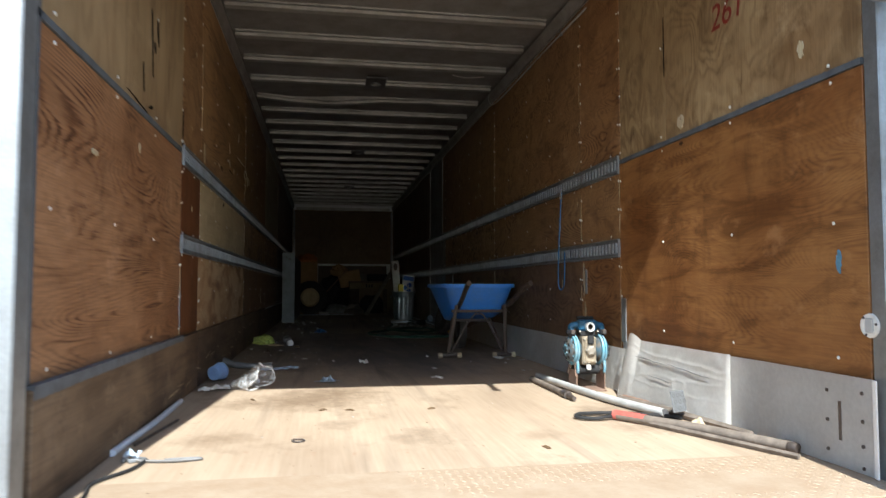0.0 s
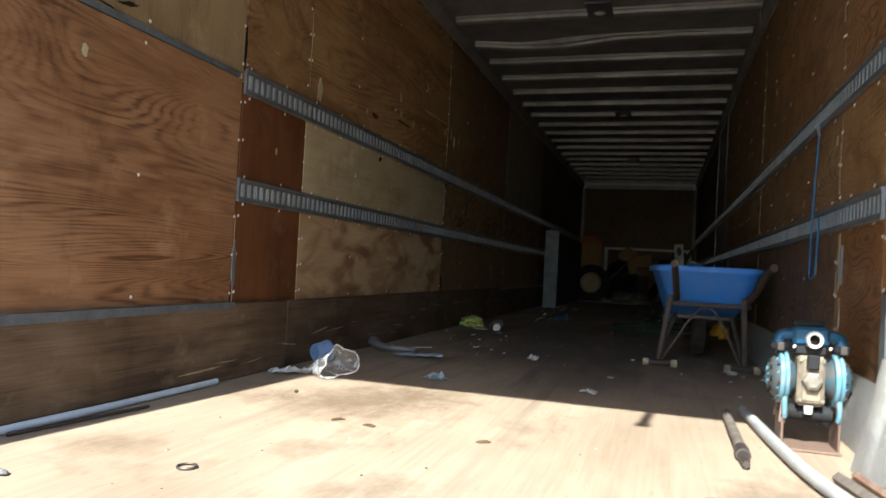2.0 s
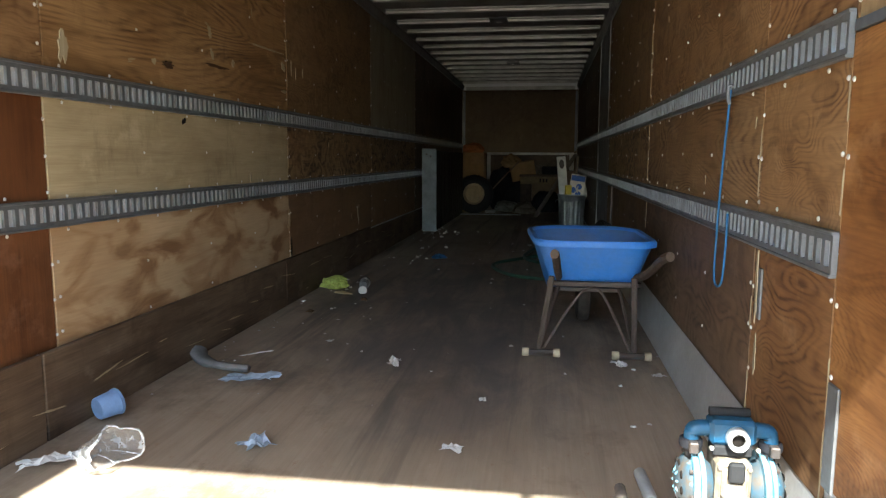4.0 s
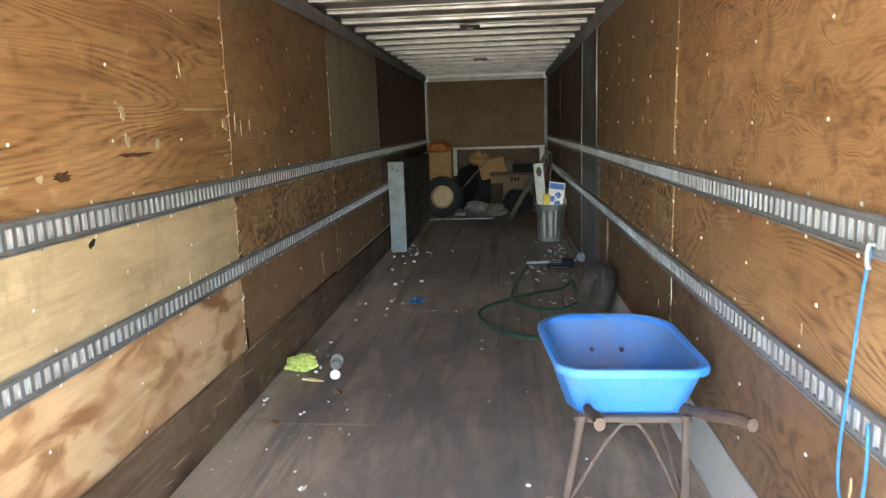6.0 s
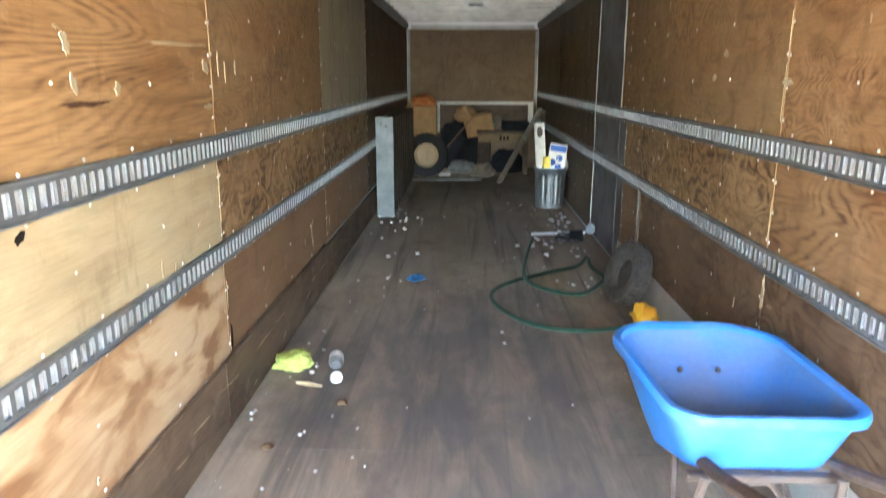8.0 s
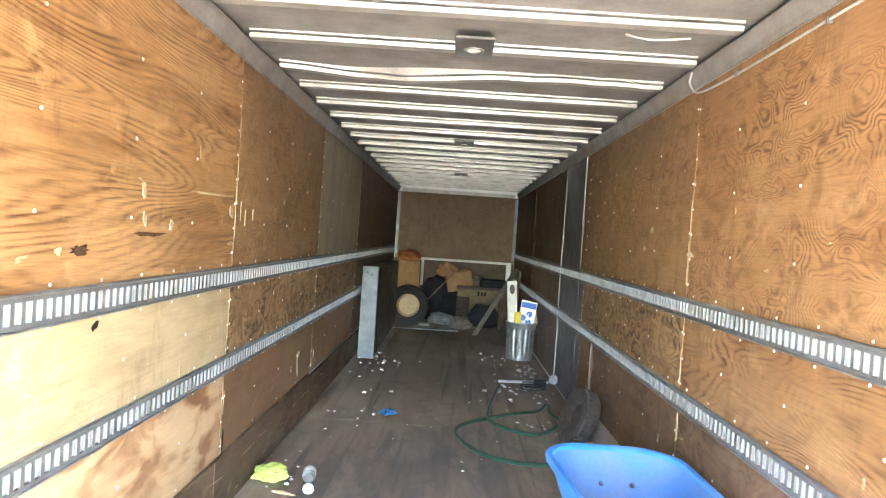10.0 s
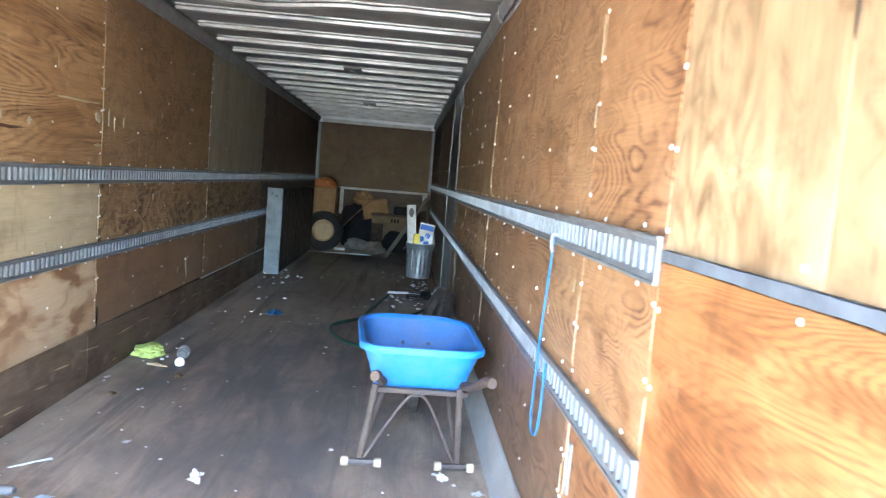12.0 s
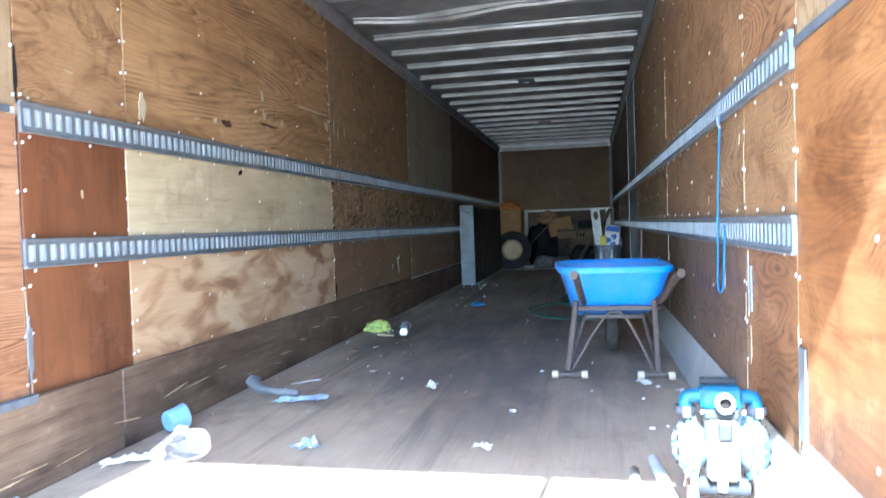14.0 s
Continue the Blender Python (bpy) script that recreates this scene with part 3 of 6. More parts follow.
def track_rail(name, side, y0, y1, za, zb):
    """Logistic track: a strip with a slot every 5 cm and a bright backing behind."""
    rail = thing(name, "grey steel cargo track with slots, screwed along the plywood wall", "cargo track", (0, 0, 0), "cargo tracks", "structure")
    xf, xi = side * (W - 0.0135), side * (W - 0.003)
    zc, h = (za + zb) / 2, (zb - za) / 2
    verts, faces = [], []
    pitch, half, tall = 0.0505, 0.0155, h * 0.66
    for i in range(int((y1 - y0) / pitch)):
        c, b = y0 + (i + 0.5) * pitch, len(verts)
        for x in (xf, xi):
            for yy, zz in ((-pitch / 2, -h), (pitch / 2, -h), (pitch / 2, h), (-pitch / 2, h), (-half, -tall), (half, -tall), (half, tall), (-half, tall)):
                verts.append((x, c + yy, zc + zz))
        for k in range(4):
            j = (k + 1) % 4
            faces.append((b + k, b + j, b + 4 + j, b + 4 + k))
            faces.append((b + 4 + k, b + 4 + j, b + 12 + j, b + 12 + k))
        faces += [(b, b + 1, b + 9, b + 8), (b + 2, b + 3, b + 11, b + 10)]
    me = bpy.data.meshes.new("track")
    me.from_pydata(verts, [], faces)
    me.materials.append(GALV)
    ob = new("track", me)
    ob.parent = rail
    lips = bmesh.new()
    for z, s in ((za, -1), (zb, 1)):
        box(lips, *sorted((side * (W - 0.017), side * W)), y0 - 0.004, y1, z - 0.006 + (0.004 if s > 0 else -0.002), z + 0.006 + (0.002 if s > 0 else -0.004), 0.002)
    part("lip", lips, GALV, rail)
    part("end_plate", boxed(*sorted((xf, side * W)), y0 - 0.003, y0 + 0.001, za, zb), GALV, rail)
    part("backing", boxed(*sorted((side * (W + 0.001), side * (W - 0.0028))), y0, y1, za, zb), TRACKBACK, rail, "bright zinc strip behind the slots")
    return rail


track_rail("track_left_upper", -1, 4.515, 18.2, 2.378, 2.474)
track_rail("track_left_lower", -1, 4.505, 18.2, 1.896, 1.986)
track_rail("track_right_upper", 1, 4.435, 18.2, 2.386, 2.478)
track_rail("track_right_lower", 1, 4.435, 18.2, 1.888, 1.982)

# walls: an outer skin with plywood sheets screwed on
wall_left = tagged(part("wall_left", boxed(-W - 0.07, -W - 0.013, REAR + 0.046, FRONT + 0.07, 1.0, 3.776), SKIN), "trailer side wall lined with patched plywood sheets", "wall", kind="structure")
wall_right = tagged(part("wall_right", boxed(W + 0.013, W + 0.07, REAR + 0.046, FRONT + 0.07, 1.0, 3.776), SKIN), "trailer side wall lined with stained plywood sheets", "wall", kind="structure")
wall_front = tagged(part("wall_front", boxed(-W - 0.01, W + 0.01, FRONT + 0.012, FRONT + 0.07, 1.0, 3.776), SKIN), "closed front wall lined with plywood", "wall", kind="structure")
LEFT_SHEETS = [
    (2.53, 4.50, 1.43, 2.432, ORANGE), (2.53, 4.505, 2.458, TOP, GREYED),
    (4.512, 5.085, 1.43, 1.94, REDDARK), (4.512, 5.085, 1.944, 2.424, REDDARK), (4.512, 5.105, 2.428, TOP, ORANGE2),
    (5.092, 7.555, 1.425, 1.94, PALE2), (5.092, 7.555, 1.944, 2.424, PALE), (5.112, 7.57, 2.428, TOP, GOLD),
    (7.563, 10.0, 1.42, 1.94, RUDDY), (7.563, 10.0, 1.944, 2.424, BURL), (7.578, 9.995, 2.428, TOP, FINE),
    (10.007, 12.5, 1.42, 1.94, RUDDY), (10.007, 12.5, 1.944, 2.424, BURL), (10.002, 12.54, 2.428, TOP, ASH),
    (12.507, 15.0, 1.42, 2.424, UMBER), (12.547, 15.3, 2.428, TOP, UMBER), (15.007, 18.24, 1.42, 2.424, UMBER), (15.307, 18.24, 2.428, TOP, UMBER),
]
RIGHT_SHEETS = [
    (2.53, 4.43, 1.39, 2.432, SIENNA), (2.53, 3.86, 2.458, TOP, STRAW), (3.867, 4.425, 2.458, TOP, STRAW),
    (4.437, 5.06, 1.33, 1.934, SIENNA2), (4.437, 5.06, 1.938, 2.43, ORANGE2), (4.437, 5.075, 2.434, TOP, SIENNA2),
    (5.067, 7.50, 1.33, 1.934, DUN), (5.067, 7.51, 1.938, 2.43, SWIRL), (5.082, 7.515, 2.434, TOP, ORANGE2),
    (7.507, 9.80, 1.33, 1.934, DUN), (7.517, 10.45, 1.938, 2.43, BURL), (7.522, 10.70, 2.434, TOP, FINE),
    (9.81, 10.45, 1.33, 1.934, RUDDY),
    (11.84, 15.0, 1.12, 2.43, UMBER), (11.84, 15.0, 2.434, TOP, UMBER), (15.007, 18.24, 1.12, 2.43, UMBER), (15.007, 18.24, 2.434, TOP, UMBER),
]
for side, wall, sheets in ((-1, wall_left, LEFT_SHEETS), (1, wall_right, RIGHT_SHEETS)):
    for n, (ya, yb, za, zb, m) in enumerate(sheets):
        d = 0.0022 * ((n * 7) % 3)
        xs = sorted((side * (W + d), side * (W + 0.0128)))
        part("plywood_sheet", boxed(*xs, ya, yb, za, zb, 0.002), m, wall)
# dull metal sheet on the right wall
part("metal_sheet", boxed(W - 0.002, W + 0.0128, 10.707, 11.83, 1.12, TOP, 0.001), DULL, wall_right, "dull grey sheet metal panel")
part("metal_patch", boxed(W, W + 0.0128, 10.457, 10.70, 1.12, 2.43, 0.001), DULL, wall_right)
part("conduit", swept([(W - 0.012, 11.84, 1.14), (W - 0.012, 11.84, 2.1), (W - 0.016, 11.842, 2.4), (W - 0.012, 11.84, 3.6)], 0.007, 8), PVC, wall_right, "thin pale conduit")
part("edge_trim", boxed(W - 0.009, W - 0.001, 10.692, 10.712, 2.95, TOP, 0.001), PVC, wall_right, "pale edge trim")
part("plywood_sheet", boxed(-W + 0.002, W - 0.002, FRONT, FRONT + 0.0118, 2.27, TOP, 0.001), ENDPLY, wall_front)
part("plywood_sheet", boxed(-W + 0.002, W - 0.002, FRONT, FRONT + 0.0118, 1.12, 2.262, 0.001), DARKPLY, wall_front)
part("trim_bar", boxed(-0.70, 1.19, FRONT - 0.03, FRONT - 0.001, 2.235, 2.285, 0.004), WHITE, wall_front, "white trim bar")
part("trim_bar", boxed(1.09, 1.19, FRONT - 0.03, FRONT - 0.001, 1.6, 2.233, 0.004), WHITE, wall_front, "white trim bar")
part("trim_bar", boxed(-0.70, -0.62, FRONT - 0.03, FRONT - 0.001, 1.7, 2.233, 0.004), WHITE, wall_front, "white trim bar")
for x in (-1.215, 1.215):
    part("corner_trim", boxed(x - 0.025, x + 0.025, FRONT - 0.03, FRONT - 0.002, 2.32, 3.6, 0.006), GALV, wall_front)
# grey sealing strips over the rear sheets' joint
for side, wall in ((-1, wall_left), (1, wall_right)):
    bm = bmesh.new()
    for k in range(24):
        ya = REAR + 0.05 + k * 0.081
        yb = min(ya + 0.081, 4.50 if side < 0 else 4.42)
        h = 0.0115 + 0.003 * noise.noise(Vector((ya * 6, side, 0)))
        box(bm, *sorted((side * (W - 0.006), side * (W + 0.01))), ya, yb, 2.446 - h, 2.446 + h)
    part("seal_strip", bm, STRIP, wall, "grey sealing strip")

# kick boards and kick plates along the floor
for n in range(7):
    ya, yb = 2.53 + n * 2.44, min(2.524 + (n + 1) * 2.44, 18.23)
    bm = bmesh.new()
    top = 1.435 if n < 3 else 1.41
    box(bm, -W + 0.0005, -W + 0.026, ya, yb, Z0 + 0.001, top, 0.004)
    part("kick_board", bm, KICK, wall_left, "scuffed weathered kick board")


bm = bmesh.new()
for k in range(26):
    ya = 2.535 + k * 0.076
    h = 0.016 - 0.0003 * k + 0.004 * noise.noise(Vector((ya * 5, 3, 0)))
    box(bm, -W - 0.002, -W + 0.0285, ya, ya + 0.076, 1.424 - h, 1.44 + 0.3 * h)
part("kick_strip", bm, STRIP, wall_left, "smeared grey sealing strip")


def dented_plate(ya, yb, za, zb, x, seed, depth, lean=0.0, torn=0.0):
    """A sheet-metal kick plate with dents; a torn one has folds and a humped far end that stands off the wall."""
    bm = bmesh.new()
    nu, nv = int((yb - ya) / (0.011 if torn else 0.045)), 60 if torn else 9
    grid = []
    for i in range(nu + 1):
        y = ya + (yb - ya) * i / nu
        s = (y - ya) / (yb - ya)
        off = lean * (s ** 0.4 if torn else 1.0)
        hump = torn * max(0.0, 1 - ((y - yb + 0.07) / 0.075) ** 2)
        col = []
        for j in range(nv + 1):
            t = j / nv
            z = za + (zb - za + 0.004 * noise.noise(Vector((y * 2.3, seed, 0))) + 0.035 * hump) * t
            d = depth * (noise.noise(Vector((y * 4.5, z * 9, seed))) + 0.6 * noise.noise(Vector((y * 13, z * 22, seed)))) * t * (1.3 - t)
            if torn:
                for k, (mid, tall, slope) in enumerate(((0.74, 0.003, 0.1), (0.55, 0.0022, -0.12), (0.3, 0.0015, 0.05), (0.62, 0.002, 0.14))):
                    line = mid + slope * s + 0.06 * noise.noise(Vector((y * 4, k * 5.0, seed))) + 0.02 * noise.noise(Vector((y * 15, k, seed)))
                    d += tall * math.exp(-((t - line) / 0.018) ** 2) * (0.5 + 0.9 * abs(noise.noise(Vector((y * 3, k * 3.0, 4))) ))
                d += 0.004 * (t < 0.5) * math.exp(-((math.hypot((y - 3.66) / 0.05, (t - 0.45) / 0.17) - 1) / 0.14) ** 2)
                d += 0.02 * hump * t
            col.append(bm.verts.new((x - 0.008 - off * (1 - 0.75 * t) - d, y, z)))
        grid.append(col)
    for i in range(nu):
        for j in range(nv):
            bm.faces.new((grid[i][j], grid[i + 1][j], grid[i + 1][j + 1], grid[i][j + 1]))
    bmesh.ops.solidify(bm, geom=bm.faces[:], thickness=0.003)
    return bm


part("kick_plate", dented_plate(3.30, 4.24, Z0 + 0.002, 1.415, W - 0.006, 3.0, 0.006, 0.105, 1.0), ALU, wall_right, "dented bright aluminium kick plate", True)
part("kick_plate", dented_plate(2.50, 3.32, Z0 + 0.002, 1.41, W - 0.004, 8.0, 0.006), ALU, wall_right, "flat aluminium kick plate", True)
part("kick_plate", dented_plate(4.20, 10.45, Z0 + 0.002, 1.35, W - 0.002, 5.0, 0.012, 0.035), ALU, wall_right, "dusty aluminium kick plate", True)
for y, z in ((2.72, 1.35), (2.72, 1.25), (2.72, 1.15), (2.56, 1.36), (2.56, 1.27), (2.56, 1.19), (2.56, 1.12), (3.31, 1.36), (3.31, 1.24), (3.31, 1.14)):
    part("bolt", turned([(0, 0.005), (0.006, 0.004), (0.007, 0)], 8, pose(W - 0.013, y, z, 0, -90, 0)), DARKSTEEL, wall_right)
part("scratch", boxed(W - 0.0145, W - 0.013, 2.655, 2.668, 1.19, 1.32, 0, None), DARKSTEEL, wall_right, "dark scratch")
# thin dark threads stand in for the shade along the plate's creases
for ya, yb, za, zb in ((4.16, 3.75, 1.335, 1.315), (3.78, 3.42, 1.325, 1.30), (3.95, 3.70, 1.25, 1.24)):
    n0 = int(ya * 10)
    run = [(0.0, ya + (yb - ya) * k / 8, za + (zb - za) * k / 8 + 0.008 * noise.noise(Vector((k * 0.7, n0, 0)))) for k in range(9)]
    part("crease", swept([(W - 0.0225 - 0.105 * max(0.0, (y - 3.30) / 0.94) ** 0.4 * (1 - 0.75 * (z - Z0) / 0.3), y, z) for _, y, z in run], [0.0006 + 0.0016 * math.sin(math.pi * k / 8) for k in range(9)], 5), DULL, wall_right, "dark thread drawing the shade of a crease")
part("plate_edge", boxed(W - 0.024, W - 0.0185, 2.488, 2.506, Z0 + 0.002, 1.41, 0.002), ALU, wall_right, "bent bright plate edge")

# roof
tagged(part("ceiling", boxed(-W - 0.07, W + 0.07, REAR - 0.1, FRONT + 0.07, 3.777, 3.83), ROOF), "hazy aluminium roof sheet over steel roof bows", "ceiling", kind="structure")
for side, nm in ((-1, "cove_rail_left"), (1, "cove_rail_right")):
    bm = bmesh.new()
    prof = [(W, 3.628), (W - 0.012, 3.632), (W - 0.017, 3.66), (W - 0.034, 3.705), (W - 0.036, 3.728), (W + 0.01, 3.775)]
    rows = [[bm.verts.new((side * x, y, z)) for x, z in prof] for y in (REAR, FRONT)]
    for k in range(len(prof) - 1):
        bm.faces.new((rows[0][k], rows[0][k + 1], rows[1][k + 1], rows[1][k]))
    bm.faces.new(rows[0])
    bm.faces.new(rows[1])
    tagged(part(nm, bm, COVE), "scuffed grey cove rail under the roof", "trim", kind="structure")


def roof_bow(y, bent=False):
    """A bow of two bright lips with a dark groove between them."""
    bm = bmesh.new()
    prof = [(-0.058, 3.779), (-0.056, 3.767), (0.0, 3.766), (0.0, 3.758), (-0.045, 3.757), (-0.042, 3.733), (0.022, 3.731), (0.026, 3.779)]
    rows = []
    for i in range(25):
        x = -1.203 + 2.406 * i / 24
        sag = 0.0
        if bent:
            sag = 0.035 * math.exp(-((x + 0.35) / 0.4) ** 2) + 0.012 * noise.noise(Vector((x * 4, 2, 0)))
        tw = 0.13 * (math.exp(-((x + 0.75) / 0.4) ** 2) if bent else 0) + 0.003 * noise.noise(Vector((x * 2, y, 0)))
        rows.append([bm.verts.new((x, y + dy + tw, z - (sag if 0 < k < 7 else 0))) for k, (dy, z) in enumerate(prof)])
    for a, b in zip(rows, rows[1:]):
        for k in range(len(prof) - 1):
            bm.faces.new((a[k], a[k + 1], b[k + 1], b[k]))
    ob = part("roof_bow", bm, BOW, smooth=True)
    return tagged(ob, "bent bright steel roof bow" if bent else "bright steel roof bow across the ceiling", "roof bow", "roof bows", "structure")


BOW0, BOWSTEP = 5.69, 0.608
for k in range(-5, 21):
    roof_bow(BOW0 + k * BOWSTEP, k == 4)
part("end_angle", boxed(-1.17, 1.17, FRONT - 0.06, FRONT - 0.002, 3.63, 3.70, 0.004), BOW, wall_front, "bright angle at the roof's end")


def ceiling_lamp(y):
    lamp = thing("ceiling_lamp", "dark metal marker lamp housing fixed under a roof bow", "lamp", (0.01, y, 3.73), "ceiling lamps")
    part("housing", boxed(-0.10, 0.10, -0.33, 0.03, -0.014, 0.0, 0.003), DULL, lamp)
    part("lens", turned([(0.0, -0.024), (0.03, -0.022), (0.042, -0.014)], 20, pose(0, -0.12, 0)), WHITE, lamp, "small clouded lens", True)
    part("ring", turned([(0.042, -0.013), (0.044, -0.022), (0.052, -0.02), (0.054, -0.013)], 20, pose(0, -0.12, 0)), GALV, lamp, "", True)


for k in (3, 9, 15):
    ceiling_lamp(BOW0 + k * BOWSTEP)

part("cable", swept(curve_pts([(W - 0.012, 4.9, 3.575), (W - 0.012, 6.0, 3.582), (W - 0.012, 6.9, 3.576), (W - 0.014, 7.38, 3.585), (W - 0.03, 7.52, 3.6), (W - 0.05, 7.56, 3.66), (W - 0.06, 7.5, 3.7)], 6), 0.006, 6), PVC, wall_right, "thin grey cable", True)
for y in (5.4, 6.2, 7.0):
    part("cable_clip", boxed(W - 0.021, W - 0.0005, y - 0.008, y + 0.008, 3.568, 3.592, 0.002), GALV, wall_right)
tagged(part("loose_wire", swept(curve_pts([(0.74, 7.14, 3.772), (0.86, 7.18, 3.765), (0.98, 7.17, 3.77), (1.06, 7.15, 3.774)], 5), 0.005, 6), WHITE, None, "", True), "short pale wire under the roof sheet", "wire", kind="structure")

# ---- things ----
def wheelbarrow():
    wb = thing("wheelbarrow", "wheelbarrow with blue plastic tub and brown wooden handles", "wheelbarrow", (0.84, 6.75, Z0))
    # tub: rim and floor outlines, lofted, with rolled lip
    def outline(x0, x1, y0, y1, rad, nose, z, dz):
        pts = []
        far = rad * 1.55
        for cx, cy, a0, r in ((x1 - far, y1 - far, 0, far), (x0 + far, y1 - far, 90, far), (x0 + rad, y0 + rad, 180, rad), (x1 - rad, y0 + rad, 270, rad)):
            for k in range(6):
                a = radians(a0 + 18 * k)
                pts.append([cx + r * math.cos(a), cy + r * math.sin(a)])
        out = []
        for x, y in pts:
            t = (y - y0) / (y1 - y0)
            bow = nose * max(0.0, t - 0.55) * (1 - min(1.0, (2 * x / (x1 - x0)) ** 2))
            flare = 1 + 0.08 * t * (1 if nose else 0.3)
            out.append(Vector((x * flare - 0.045 * t + 0.012, y + bow, z + dz * t)))
        return out
    levels = [
        outline(-0.205, 0.205, -0.26, 0.12, 0.06, 0.0, 0.40, -0.09),
        outline(-0.225, 0.225, -0.29, 0.20, 0.08, 0.0, 0.43, -0.06),
        outline(-0.285, 0.285, -0.352, 0.40, 0.10, 0.10, 0.615, 0.0),
        outline(-0.29, 0.29, -0.36, 0.415, 0.105, 0.12, 0.63, 0.0),
        outline(-0.312, 0.312, -0.385, 0.44, 0.115, 0.13, 0.632, 0.0),
        outline(-0.318, 0.318, -0.392, 0.447, 0.118, 0.13, 0.62, 0.0),
        outline(-0.316, 0.316, -0.39, 0.445, 0.118, 0.13, 0.598, 0.0),
        outline(-0.305, 0.305, -0.375, 0.43, 0.11, 0.13, 0.60, 0.0),
        outline(-0.300, 0.300, -0.368, 0.42, 0.11, 0.12, 0.612, 0.0),
        outline(-0.235, 0.235, -0.30, 0.215, 0.085, 0.0, 0.425, -0.065),
        outline(-0.212, 0.212, -0.27, 0.13, 0.065, 0.0, 0.392, -0.095),
    ]
    bm = bmesh.new()
    rings = [[bm.verts.new(p) for p in lv] for lv in levels]
    n = len(rings[0])
    for a, b in zip(rings[2:], rings[3:]):
        for k in range(n):
            bm.faces.new((a[k], a[(k + 1) % n], b[(k + 1) % n], b[k]))
    bm.faces.new(rings[-1])
    for ring in rings[:2]:
        bmesh.ops.delete(bm, geom=ring, context="VERTS")
    tub = part("tub", bm, BLUE, wb, "scuffed blue plastic tub", True)
    bm = bmesh.new()
    rings = [[bm.verts.new(p) for p in lv] for lv in levels[:3]]
    for a, b in zip(rings, rings[1:]):
        for k in range(n):
            bm.faces.new((a[k], a[(k + 1) % n], b[(k + 1) % n], b[k]))
    bm.faces.new(rings[0])
    part("inside", bm, BLUEDUST, tub, "inside of the tub dulled by brown dust", True)
    for x in (-0.09, 0.06):
        part("bolt", turned([(0, 0.004), (0.009, 0.004), (0.011, 0.0), (0.011, -0.004)], 10, pose(x, 0.275, 0.505, 55, 0, 0)), DARKSTEEL, tub, "dark bolt head")
    for s, xh, xw in ((-1, -0.212, -0.07), (1, 0.285, 0.07)):
        pts = [(xh, -0.91, 0.632), (xh * 0.96, -0.78, 0.60), (xh * 0.86, -0.4, 0.46), (xw * 2.2, 0.1, 0.335), (xw, 0.56, 0.22)]
        part("handle", swept(curve_pts(pts, 5), 0.02, 8, flat=1.15), HANDLEWOOD, wb, "grimy brown wooden handle", True)
        fx = -0.262 if s < 0 else 0.21
        part("leg", swept([(-0.215 if s < 0 else 0.2, -0.42, 0.45), (fx + 0.01 * s, -0.36, 0.05)], 0.016, 6, flat=0.6), LEGSTEEL, wb)
        part("leg", swept([(xw * 2.4, 0.02, 0.33), (fx + 0.01 * s, -0.33, 0.05)], 0.013, 6, flat=0.6), LEGSTEEL, wb)
        part("brace", swept(curve_pts([(fx - 0.012 * s, -0.35, 0.05), (fx * 0.45, -0.33, 0.27), (fx * 0.16, -0.32, 0.365), (-0.015, -0.32, 0.372)], 5), 0.0065, 6, flat=1.2), LEGSTEEL, wb, "", True)
        foot = part("foot_bar", swept([(fx - 0.075, -0.36, 0.026), (fx + 0.075, -0.355, 0.026)], 0.017, 8), DARKSTEEL, wb)
        for e in (-1, 1):
            part("end_cap", turned([(0, -0.018), (0.021, -0.018), (0.024, -0.013), (0.024, 0.013), (0.021, 0.018), (0, 0.018)], 12, pose(fx + e * 0.083, -0.3575, 0.026, 0, 90, 0)), CAPTAN, foot, "tan end cap", True)
    part("crossbar", boxed(-0.24, 0.25, -0.34, -0.30, 0.385, 0.41, 0.004), LEGSTEEL, wb)
    part("crossbar", boxed(-0.17, 0.17, 0.02, 0.06, 0.29, 0.315, 0.004), DARKSTEEL, wb)
    wheel = part("wheel", turned([(0.09, -0.03), (0.15, -0.045), (0.19, -0.035), (0.2, 0.0), (0.19, 0.035), (0.15, 0.045), (0.09, 0.03)], 28, pose(0, 0.55, 0.2, 0, 90, 0)), DUSTRUBBER, wb, "dusty rubber tyre", True)
    part("rim", turned([(0.0, -0.02), (0.03, -0.035), (0.05, -0.012), (0.095, -0.028), (0.095, 0.028), (0.05, 0.012), (0.03, 0.035), (0, 0.02)], 20, pose(0, 0.55, 0.2, 0, 90, 0)), DARKSTEEL, wheel, "", True)
    return wb


wheelbarrow()


